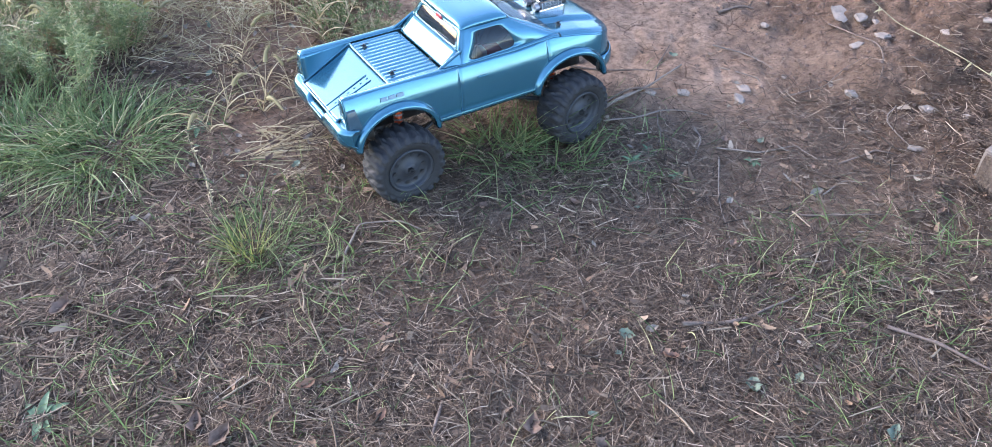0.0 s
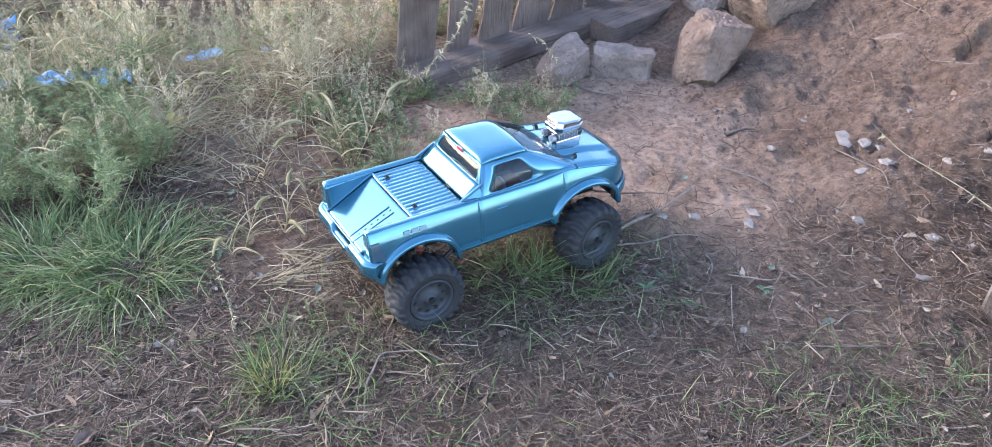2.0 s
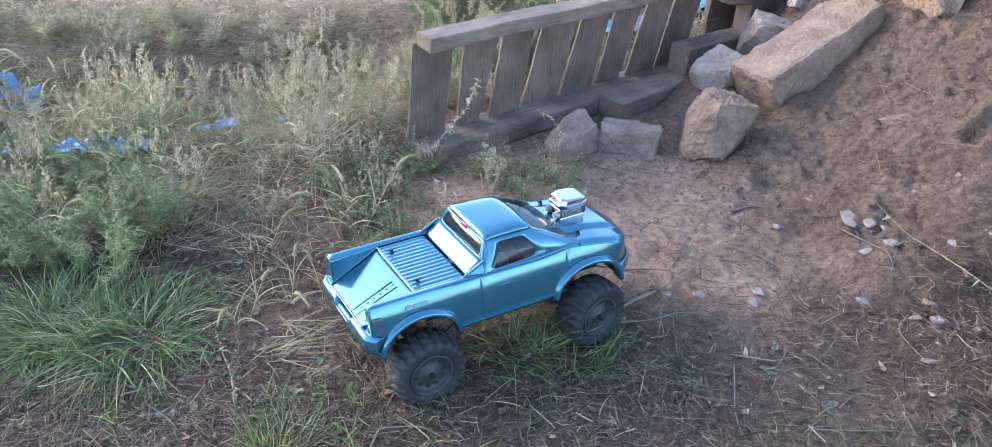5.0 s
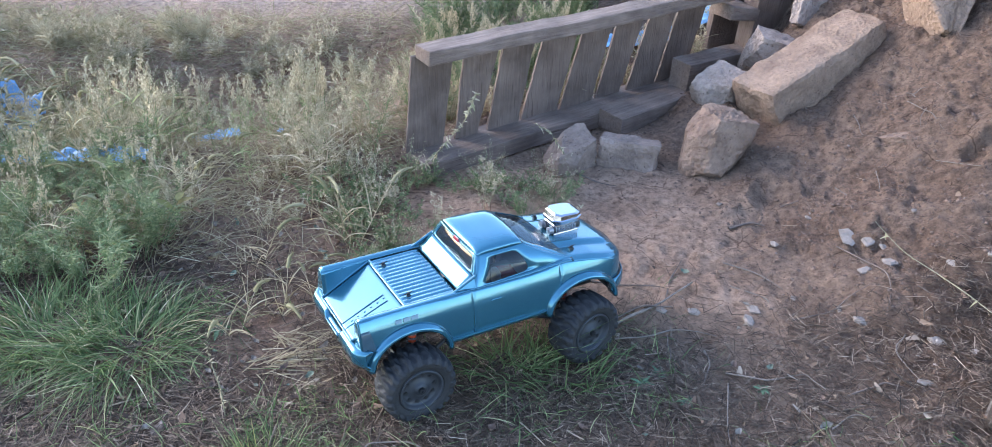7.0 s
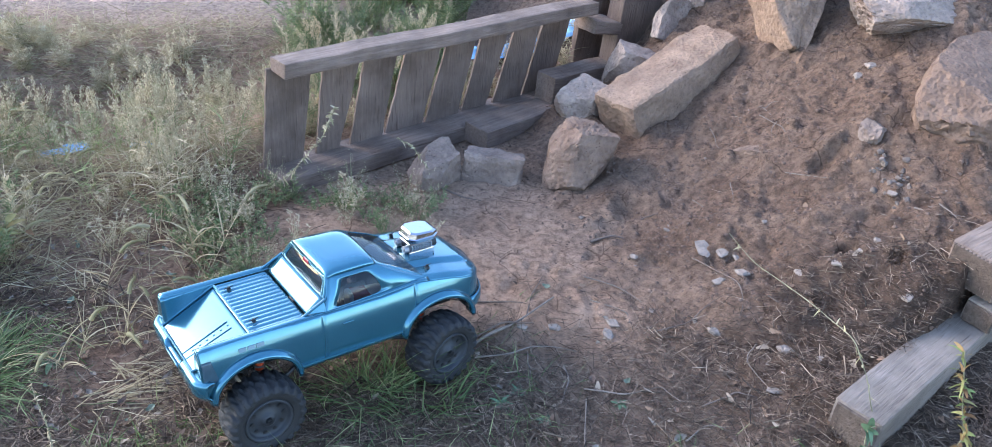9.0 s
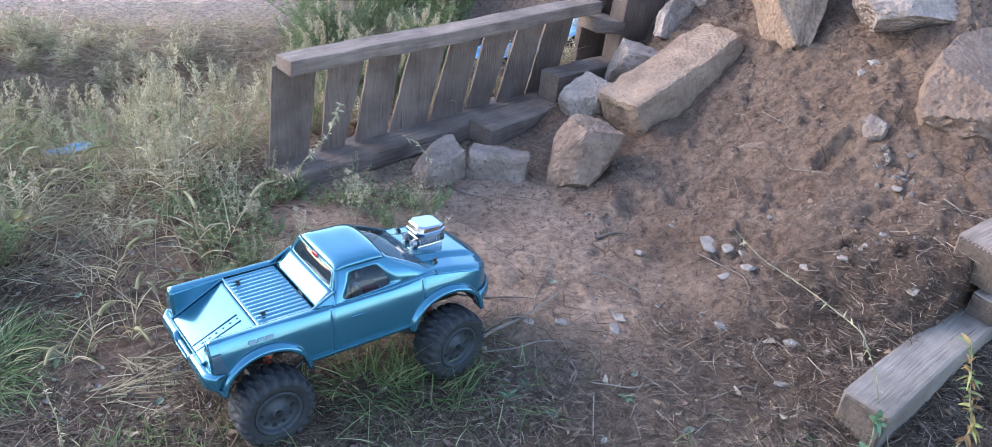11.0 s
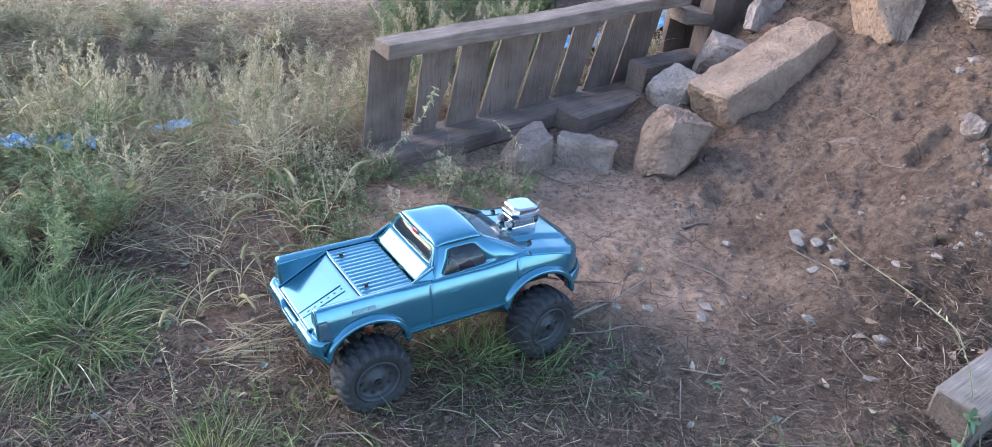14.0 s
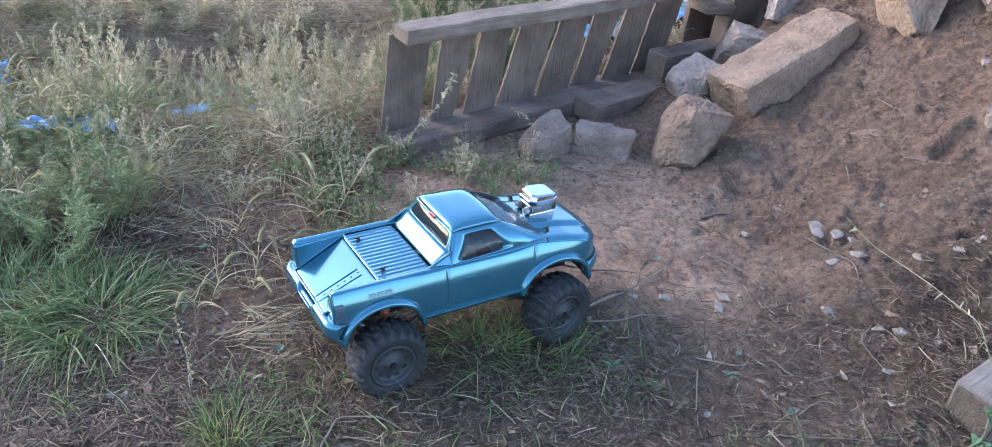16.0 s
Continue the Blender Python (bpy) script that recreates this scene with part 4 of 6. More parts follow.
def flare(cx, s):
    bm = bmesh.new()
    prof = [(0.0935, 0.010, 0.0), (0.100, 0.0095, 0.0), (0.1075, 0.0065, 0.0), (0.1095, 0.002, 0.0), (0.1075, -0.001, 0.0), (0.098, -0.0005, 0.0), (0.086, 0.0, 0.0)]
    prev = None
    for k in range(29):
        a = math.pi * (k / 28)
        row = [bm.verts.new((cx + (0.064 + d) * math.cos(a), y * s, SILL - 0.002 + (0.052 + d) * math.sin(a))) for y, d, _ in prof]
        if prev:
            for q in range(len(prof) - 1):
                bm.faces.new((prev[q], prev[q + 1], row[q + 1], row[q]))
        prev = row
    bmesh.ops.recalc_face_normals(bm, faces=bm.faces)
    ob = part("fender_flare", bm, PAINT, truck, "", True)
    ob.modifiers.new("thickness", 'SOLIDIFY').thickness = 0.0012


for cx in (-WB, WB):
    for s in (-1, 1):
        flare(cx, s)


# dark inner fenders over the wheels
for cx in (-WB, WB):
    for s in (-1, 1):
        sheet("inner_fender", lambda u, v, cx=cx, s=s: (cx + 0.066 * math.cos(math.pi * (0.03 + 0.94 * u)), s * (0.032 + 0.054 * v), SILL - 0.004 + 0.056 * math.sin(math.pi * (0.03 + 0.94 * u))), 20, 3, BLACK, truck, "black inner fender", 0.0012)
        sheet("splash_guard", lambda u, v, cx=cx, s=s: (cx + 0.066 * (2 * u - 1), s * 0.033, 0.090 + v * (0.012 + 0.054 * math.sqrt(max(0.0, 1 - (2 * u - 1) ** 2)))), 20, 3, BLACK, truck, "black splash guard", 0.0012)


# chrome blower on the hood
blower = part("blower", (lambda b: (box(b, (0.050, 0.042, 0.012), pose(0.172, 0, 0.199), 0.002), b)[1])(bmesh.new()), CHROME, truck, "chrome toy supercharger on the hood")
bm = bmesh.new()
box(bm, (0.046, 0.034, 0.016), pose(0.172, 0, 0.2115), 0.005, 3)
for k in range(8):
    box(bm, (0.0022, 0.040, 0.012), pose(0.153 + 0.0054 * k, 0, 0.2085), 0.0006)
part("case", bm, CHROME, blower)
bm = bmesh.new()
top = [(0.147, -0.015), (0.157, -0.0245), (0.192, -0.0245), (0.203, -0.017), (0.203, 0.017), (0.192, 0.0245), (0.157, 0.0245), (0.147, 0.015)]
levels = ((0.2200, 0.86, -0.002), (0.2215, 1.0, 0.0), (0.2275, 1.02, 0.0005), (0.2290, 0.96, 0.0), (0.2350, 0.92, 0.001), (0.2375, 0.80, 0.0))
rings = [[bm.verts.new((0.175 + (x - 0.175) * k + dx, y * k, z + (0.0035 * (0.203 - x) / 0.056 - 0.0015 if z > 0.233 else 0))) for x, y in top] for z, k, dx in levels]
for lo, hi in zip(rings, rings[1:]):
    for k in range(8):
        bm.faces.new((lo[k], lo[(k + 1) % 8], hi[(k + 1) % 8], hi[k]))
bm.faces.new(rings[0][::-1])
bm.faces.new(rings[-1])
bmesh.ops.recalc_face_normals(bm, faces=bm.faces)
scoop = part("scoop", bm, CHROME, blower)
bm = bmesh.new()
for k in (-1, 0, 1):
    box(bm, (0.003, 0.009, 0.006), pose(0.2020, 0.0105 * k, 0.2305, 0, -8, 0), 0.001)
part("intake", bm, BLACK, scoop)
for y in (-0.013, 0.013):
    bm = bmesh.new()
    tube(bm, (0.148, y, 0.209), (0.140, y, 0.209), 0.0065, n=16)
    tube(bm, (0.141, y, 0.209), (0.1385, y, 0.209), 0.003, n=12)
    part("pulley", bm, STEEL, blower)
bm = bmesh.new()
tube(bm, (0.196, -0.004, 0.205), (0.206, -0.004, 0.205), 0.009, n=18)
tube(bm, (0.196, 0.010, 0.199), (0.204, 0.010, 0.199), 0.006, n=18)
part("belt_wheel", bm, BLACK, blower)


# wheels
def tyre_mesh():
    """One skin: sidewalls and crown with staggered lugs raised out of it."""
    n, rows = 264, 46
    prof_y = np.array([-0.020, -0.025, -0.0275, -0.0265, -0.022, -0.010, 0.010, 0.022, 0.0265, 0.0275, 0.025, 0.020])
    prof_r = np.array([0.036, 0.039, 0.046, 0.0525, 0.0565, 0.0580, 0.0580, 0.0565, 0.0525, 0.046, 0.039, 0.036])
    t = np.linspace(0, len(prof_y) - 1, rows)
    y, r = np.interp(t, np.arange(12), prof_y), np.interp(t, np.arange(12), prof_r)
    a = np.arange(n) * 2 * math.pi / n
    A, Y = np.meshgrid(a, y)
    R = np.repeat(r[:, None], n, 1)
    s = np.sign(Y) + (Y == 0)
    ay = np.abs(Y)
    ph = (A * 22 / (2 * math.pi) + 0.25 * s + 14 * Y) % 1.0
    outer = ((ph > 0.28) & (ph < 0.80) & (ay > 0.0135) & (R > 0.049)).astype(float)
    ph2 = (A * 22 / (2 * math.pi) + 0.25 * s - 26 * Y + 0.45) % 1.0
    inner = ((ph2 > 0.25) & (ph2 < 0.80) & (ay > 0.0022) & (ay < 0.0125)).astype(float)
    lift = np.maximum(outer, inner)
    tilt = np.clip((R - 0.049) / 0.009, 0, 1)
    R = R + 0.0042 * lift * tilt
    Y = Y + s * 0.0032 * outer * (1 - tilt) + s * 0.0012 * outer
    v = np.stack([R * np.cos(A), Y, R * np.sin(A)], -1).reshape(-1, 3)
    return grid_mesh("tyre", v, rows, n, RUBBER, False, True)


def rim_mesh():
    """A dished grey wheel with a stepped lip; its outer face looks along -y."""
    prof = [(0.020, 0.037), (-0.0255, 0.0375), (-0.0265, 0.036), (-0.0255, 0.0335), (-0.020, 0.0325), (-0.0165, 0.030), (-0.0175, 0.018), (-0.021, 0.0105), (-0.0225, 0.010), (-0.0225, 0.0001)]
    n = 48
    verts = [(r * math.cos(2 * math.pi * k / n), y, r * math.sin(2 * math.pi * k / n)) for y, r in prof for k in range(n)]
    return grid_mesh("rim", verts, len(prof), n, RIM, True, True)


TYRE, RIMM = tyre_mesh(), rim_mesh()
hole_bm = bmesh.new()
tube(hole_bm, (0.0245, -0.0186, 0), (0.0245, -0.012, 0), 0.0033, n=10)
HOLE = bpy.data.meshes.new("rim_hole")
hole_bm.to_mesh(HOLE)
hole_bm.free()
HOLE.materials.append(BLACK)
nut_bm = bmesh.new()
tube(nut_bm, (0, -0.0275, 0), (0, -0.021, 0), 0.0055, n=6)
tube(nut_bm, (0, -0.030, 0), (0, -0.026, 0), 0.002, n=8)
NUT = bpy.data.meshes.new("nut")
nut_bm.to_mesh(NUT)
nut_bm.free()
NUT.materials.append(BLACK)
hubs = {}
for ax, cx in (("rear", -WB), ("front", WB)):
    for s in (-1, 1):
        w = TRUCK @ Vector((cx, TRACK * s, 0))
        gz = float(relief(w.x, w.y)) + 0.002
        lz = (gz - w.z) + TYRE_R - 0.002
        hub = (cx, TRACK * s, lz)
        hubs[(ax, s)] = hub
        m = pose(*hub, 0, 17.0 * (s + cx * 9), (0 if s < 0 else 180) + (8 if ax == "front" else 0))
        wheel = part("wheel", TYRE, RUBBER, truck, "knobbly black tyre on grey rim", at=m)
        wheel.name = "wheel"
        rim = part("rim", RIMM, RIM, wheel, "dark grey plastic rim with round holes")
        for k in range(10):
            part("rim_hole", HOLE, BLACK, wheel, at=pose(0, 0, 0, 0, 36 * k, 0))
        part("wheel_nut", NUT, BLACK, wheel)

# chassis: axles, links, shocks, skid plate, electronics
for ax in ("rear", "front"):
    a, b = Vector(hubs[(ax, -1)]), Vector(hubs[(ax, 1)])
    bm = bmesh.new()
    tube(bm, a, b, 0.0085, n=12)
    bmesh.ops.create_uvsphere(bm, u_segments=16, v_segments=10, radius=0.020, matrix=Matrix.Translation((a + b) / 2))
    part("axle", bm, BLACK, truck)
    for s in (-1, 1):
        h = Vector(hubs[(ax, s)])
        d = 1 if ax == "rear" else -1
        foot = Vector((h.x + 0.012 * d, 0.072 * s, h.z + 0.004))
        head = Vector((h.x + 0.020 * d, 0.058 * s, 0.155))
        bm = bmesh.new()
        tube(bm, foot, head, 0.0025)
        tube(bm, foot.lerp(head, 0.45), head, 0.0065, n=14)
        shock = part("shock_absorber", bm, ORANGE, truck, "orange shock absorber")
        bm = bmesh.new()
        for k in range(9):
            p0 = foot.lerp(head, 0.08 + 0.09 * k)
            p1 = foot.lerp(head, 0.08 + 0.09 * k + 0.03)
            tube(bm, p0, p1, 0.0085, n=14)
        part("spring", bm, STEEL, shock)
        bm = bmesh.new()
        tube(bm, h + Vector((0.01 * d, -0.03 * s, 0)), (0.03 * -d, 0.03 * s, 0.088), 0.0035)
        part("suspension_link", bm, BLACK, truck)
bm = bmesh.new()
box(bm, (0.26, 0.055, 0.006), pose(0, 0, 0.088), 0.002)
for s in (-1, 1):
    box(bm, (0.38, 0.005, 0.024), pose(0, 0.03 * s, 0.103), 0.001)
part("chassis", bm, BLACK, truck, "black chassis rails")
bm = bmesh.new()
box(bm, (0.13, 0.10, 0.004), pose(0.03, 0, 0.128), 0.001)
tray = part("electronics_tray", bm, BLACK, truck)
bm = bmesh.new()
box(bm, (0.075, 0.030, 0.026), pose(0.052, -0.052, 0.169, 0, 3, -8), 0.004)
bat = part("battery", bm, WHITE, tray, "white and red battery pack")
bm = bmesh.new()
box(bm, (0.032, 0.0312, 0.0272), pose(0.036, -0.0497, 0.1695, 0, 3, -8), 0.004)
part("battery_sleeve", bm, RED, bat)
bm = bmesh.new()
box(bm, (0.045, 0.045, 0.03), pose(0.02, 0.025, 0.175), 0.004)
part("speed_controller", bm, BLACK, tray)
bm = bmesh.new()
wire = [Vector((0.02 + 0.05 * math.cos(a * 0.5), -0.03 + 0.03 * math.sin(a), 0.198 + 0.012 * math.sin(a * 0.5))) for a in np.linspace(0, 6.0, 16)]
for a, b in zip(wire, wire[1:]):
    tube(bm, a, b, 0.0014, n=6)
part("wire", bm, STEEL, tray)


# ---- plants ----
def scatter(n, x0, x1, y0, y1, weight=None):
    """Random places on the ground, thinned by weight(x, y)."""
    x, y = rng.uniform(x0, x1, n), rng.uniform(y0, y1, n)
    if n > 1000:        # thin out towards the rim
        r = np.hypot(x * 0.75, (y - 1.25) * 0.9) + 0.12 * vnoise(x, y, 0.3, 51)
        keep = rng.uniform(0, 1, n) < smooth(1.25, 0.75, r)
        if y1 < 2.5:
            x, y = x[keep], y[keep]
            n = len(x)
    if weight is not None:
        keep = rng.uniform(0, 1, n) < weight(x, y)
        x, y = x[keep], y[keep]
    return np.stack([x, y, ground_z(x, y)], -1)


def flat_way(n, pitch):
    a, p = rng.uniform(0, 2 * math.pi, n), rng.normal(0, pitch, n)
    return np.stack([np.cos(a) * np.cos(p), np.sin(a) * np.cos(p), np.sin(p)], -1)


def tuft_mesh(name, n, length, spread, foot, width, mat, upright=0.5, flop=0.6, segs=6):
    """A bunch of arching grass blades round the origin."""
    a = rng.uniform(0, 2 * math.pi, n)
    r = foot * np.sqrt(rng.uniform(0, 1, n))
    base = np.stack([r * np.cos(a), r * np.sin(a), np.full(n, -0.004)], -1)
    b = a + rng.normal(0, 0.7, n)
    t = np.clip(rng.normal(spread, 0.3, n), 0.02, 1.52)
    ln = length * rng.uniform(0.45, 1.1, n)
    way = np.stack([np.cos(b) * np.sin(t), np.sin(b) * np.sin(t), np.cos(t) + upright * 0.3], -1) * ln[:, None]
    bend = np.stack([np.cos(b), np.sin(b), np.full(n, -flop)], -1) * (ln * rng.uniform(0.15, 0.6, n) * flop)[:, None]
    side = np.stack([-np.sin(b), np.cos(b), np.zeros(n)], -1)
    up = np.cross(way, side)
    v, f = blades(base, way, bend, width * rng.uniform(0.6, 1.2, n), segs, 0.08, 0, unit(up) + rng.normal(0, 0.35, (n, 3)))
    # nothing may dip below the soil by much
    v[:, 2] = np.maximum(v[:, 2], 0.002 * rng.uniform(0, 1, len(v)))
    return fast_mesh(name, v, f, mat)


def stand(name, me, x, y, turn, label, category, group="", size=1.0, sink=0.0):
    ob = new(name, me)
    ob.matrix_world = pose(x, y, float(ground_z(x, y)) - sink, 0, 0, turn) @ Matrix.Diagonal((size, size, size, 1))
    return tagged(ob, label, category, group)


def swath_mesh(name, n, length, fan, foot, width, mat):
    """Flattened straw that mostly points one way, along x, a few strands arching up."""
    a = rng.normal(0, fan, n)
    base = np.stack([rng.normal(0, foot, n), rng.normal(0, foot * 0.6, n), rng.uniform(0.001, 0.010, n)], -1)
    ln = length * rng.uniform(0.35, 1.1, n)
    lift = np.abs(rng.normal(0.04, 0.10, n))
    way = np.stack([np.cos(a), np.sin(a), lift], -1) * ln[:, None]
    bend = np.stack([rng.normal(0, 0.12, n), rng.normal(0, 0.22, n), -lift], -1) * ln[:, None]
    v, f = blades(base, way, bend, width * rng.uniform(0.6, 1.2, n), 6, 0.25, 0, np.array([[0, 0, 1.0]]) + rng.normal(0, 0.4, (n, 3)))
    v[:, 2] = np.maximum(v[:, 2], 0.002)
    return fast_mesh(name, v, f, mat)


# the big green tussock and the smaller tufts
def tussock(x, y, count, length, spread, foot, flop, label):
    """Many arching green blades with some dead ones at the foot."""
    r = root("grass_tussock", Matrix.Translation((x, y, float(ground_z(x, y)))), label, "grass")
    tagged(part("foliage", tuft_mesh("foliage", count, length, spread, foot, 0.0026, GRASS, 0.4, flop, 9), None, r), kind="stuff")
    tagged(part("dead_foliage", tuft_mesh("dead_foliage", count // 7, length * 0.8, spread + 0.25, foot, 0.0026, DRY_GRASS, 0.2, flop, 7), None, r, "straw-coloured dead blades"), kind="stuff")


tussock(-0.745, 1.185, 820, 0.125, 0.78, 0.10, 1.25, "large blue-green grass tussock with arching blades")
tussock(-0.90, 1.20, 640, 0.120, 0.78, 0.10, 1.15, "spreading green grass tussock beside tall weeds")
stand("grass_tuft", tuft_mesh("tuft_yellow", 150, 0.075, 0.75, 0.045, 0.0017, GRASS, 0.6, 0.5), -0.405, 0.925, 0, "green grass tuft with yellowing base in mulch", "grass")
stand("dry_grass_tuft", tuft_mesh("tuft_dry_small", 46, 0.060, 0.45, 0.020, 0.0023, YELLOW_GRASS, 0.6, 0.5), -0.412, 0.915, 0, "yellow-green young blades inside a grass tuft", "grass")
stand("grass_tuft", tuft_mesh("tuft_under", 110, 0.135, 1.0, 0.045, 0.0022, GRASS, 0.4, 0.6), -0.065, 1.195, 20, "loose green grass tuft beside the toy truck", "grass")
stand("grass_tuft", tuft_mesh("tuft_low", 160, 0.09, 0.8, 0.07, 0.0024, GRASS, 0.5, 0.5), 0.02, 1.20, 70, "low green grass tuft on dark mulch", "grass")
stand("dry_grass_tuft", swath_mesh("dry_mat", 60, 0.17, 0.45, 0.025, 0.0020, THATCH), -0.455, 1.150, 20, "flattened straw-coloured dry grass on bare soil", "dry grass")

GRASS_SPOTS = ((-0.35, 0.92, 0.13, 1.0), (-0.52, 0.66, 0.13, 0.8), (-0.30, 0.72, 0.14, 0.35), (0.455, 0.91, 0.13, 0.9), (0.50, 0.70, 0.12, 0.5), (-0.22, 0.93, 0.10, 0.7),
               (0.17, 1.17, 0.09, 0.55), (-0.02, 1.19, 0.16, 0.6), (-0.32, 1.04, 0.10, 0.7), (-0.66, 1.02, 0.12, 0.5), (0.66, 1.0, 0.08, 0.6), (0.0, 0.80, 0.2, 0.12), (0.3, 0.8, 0.25, 0.12), (-0.62, 1.30, 0.08, 0.4))


def grass_weight(x, y):
    w = np.zeros_like(x)
    for cx, cy, r, k in GRASS_SPOTS:
        w = np.maximum(w, k * np.exp(-((x - cx) ** 2 + (y - cy) ** 2) / r ** 2))
    return w * (0.35 + 0.65 * smooth(-0.4, 0.4, vnoise(x, y, 0.05, 31)))


base = scatter(36000, -1.1, 0.9, 0.42, 1.5, grass_weight)
n = len(base)
ln = rng.uniform(0.02, 0.062, n)
way = unit(flat_way(n, 0.6) + np.array([0, 0, 0.75])) * ln[:, None]
way[:, 2] = np.abs(way[:, 2])
bend = flat_way(n, 0.3) * (ln * 0.55)[:, None]
bend[:, 2] = -np.abs(bend[:, 2]) * 0.9
v, f = blades(base, way, bend, rng.uniform(0.0011, 0.0024, n), 4, 0.1)
tagged(new("short_grass", fast_mesh("short_grass", v, f, GRASS)), "sparse short green grass growing through mulch", "grass", kind="stuff")

# straw, needles and crumbled leaves on the soil
base = scatter(150000, -1.7, 1.7, 0.1, 2.4, lambda x, y: np.clip(litter(x, y) * smooth(2.4, 1.2, y) + 0.012, 0, 1))
n = len(base)
ln = rng.uniform(0.010, 0.045, n) * rng.choice([0.6, 1.0, 1.5], n, p=[0.45, 0.4, 0.15])
way = flat_way(n, 0.16) * ln[:, None]
base = base - way * 0.5
base[:, 2] += rng.uniform(0.001, 0.0065, n)
v, f = blades(base, way, flat_way(n, 0.1) * (ln * rng.uniform(0, 0.35, n))[:, None], rng.uniform(0.0007, 0.0016, n), 2, 0.5, 3)
tagged(new("straw_litter", fast_mesh("straw_litter", v, f, STRAW)), "grey-brown dead straw and needles littering the soil", "straw", kind="stuff")
base = scatter(210000, -1.2, 1.2, 0.3, 1.7, lambda x, y: np.clip(0.9 * litter(x, y) * smooth(1.75, 1.1, y), 0, 1))
n = len(base)
ln = rng.uniform(0.012, 0.05, n) * rng.choice([0.6, 1.0, 1.6], n, p=[0.45, 0.4, 0.15])
way = flat_way(n, 0.12) * ln[:, None]
base = base - way * 0.5
base[:, 2] += rng.uniform(0.001, 0.008, n)
v, f = blades(base, way, flat_way(n, 0.1) * (ln * rng.uniform(0, 0.4, n))[:, None], rng.uniform(0.0006, 0.0014, n), 2, 0.5, 0, np.array([[0, 0, 1.0]]) + rng.normal(0, 0.4, (n, 3)))
tagged(new("straw_litter", fast_mesh("straw_litter", v, f, STRAW)), "flat grey-brown grass straw matted over the soil", "straw", kind="stuff")
base = scatter(22000, -1.7, 1.7, 0.1, 2.4, lambda x, y: np.clip(0.8 * litter(x, y) * smooth(2.2, 1.1, y) + 0.006, 0, 1))
n = len(base)
ln = rng.uniform(0.005, 0.018, n)
way = flat_way(n, 0.35) * ln[:, None]
base[:, 2] += rng.uniform(0.001, 0.005, n)
bend = rng.normal(0, 0.35, (n, 3)) * ln[:, None]
bend[:, 2] = np.abs(bend[:, 2]) * 0.5
v, f = blades(base, way, bend, ln * rng.uniform(0.35, 0.8, n), 3, 0.3, 0, np.array([[0, 0, 1.0]]) + rng.normal(0, 0.5, (n, 3)))
tagged(new("leaf_crumbs", fast_mesh("leaf_crumbs", v, f, DEAD_LEAF)), "crumbled brown leaf pieces on the soil", "leaf litter", kind="stuff")


base = scatter(5200, -1.1, 0.9, 0.42, 1.5, lambda x, y: np.clip(litter(x, y) - 0.15, 0, 1) * (0.35 + 0.65 * smooth(-0.1, -0.5, x)))
n = len(base)
ln = rng.uniform(0.018, 0.060, n)
way = flat_way(n, 0.10) * ln[:, None]
base = base - way * 0.5
base[:, 2] += rng.uniform(0.003, 0.010, n)
v, f = blades(base, way, flat_way(n, 0.1) * (ln * rng.uniform(0, 0.25, n))[:, None], rng.uniform(0.0018, 0.0034, n), 3, 0.7, 4)
tagged(new("mulch_sticks", fast_mesh("mulch_sticks", v, f, STRAW)), "short broken brown sticks in the mulch", "twigs", kind="stuff")
base = scatter(34000, -2.2, -0.3, 1.42, 3.0, lambda x, y: smooth(-0.25, -0.6, x - 0.4 * (y - 1.9)) * (0.55 + 0.45 * smooth(1.5, 1.9, y)) * (1 - 0.93 * np.maximum(smooth(2.05, 2.15, y - 0.30 * (x + 0.9)) * smooth(2.50, 2.38, y - 0.30 * (x + 0.9)), smooth(2.72, 2.85, y))))
n = len(base)
ln = rng.uniform(0.03, 0.10, n)
way = flat_way(n, 0.45) * ln[:, None]
way[:, 2] = np.abs(way[:, 2])
v, f = blades(base, way, flat_way(n, 0.2) * (ln * 0.4)[:, None], rng.uniform(0.001, 0.0024, n), 3, 0.3)
tagged(new("dry_thatch", fast_mesh("dry_thatch", v, f, THATCH)), "matted tan dry grass under the weeds", "dry grass", kind="stuff")


def stems(n, height, lean, width, segs=5, foot=0.02):
    a = rng.uniform(0, 2 * math.pi, n)
    base = np.stack([foot * np.cos(a) * rng.uniform(0, 1, n), foot * np.sin(a) * rng.uniform(0, 1, n), np.full(n, -0.005)], -1)
    ln = height * rng.uniform(0.6, 1.1, n)
    t = np.abs(rng.normal(0, lean, n))
    way = np.stack([np.cos(a) * np.sin(t), np.sin(a) * np.sin(t), np.cos(t)], -1) * ln[:, None]
    bend = np.stack([np.cos(a + 0.5), np.sin(a + 0.5), np.full(n, -0.15)], -1) * (ln * rng.uniform(0.02, 0.22, n))[:, None]
    return base, way, bend, ln


def along(base, way, bend, k, s):
    return base[k] + way[k] * s[:, None] + bend[k] * (s * s)[:, None]


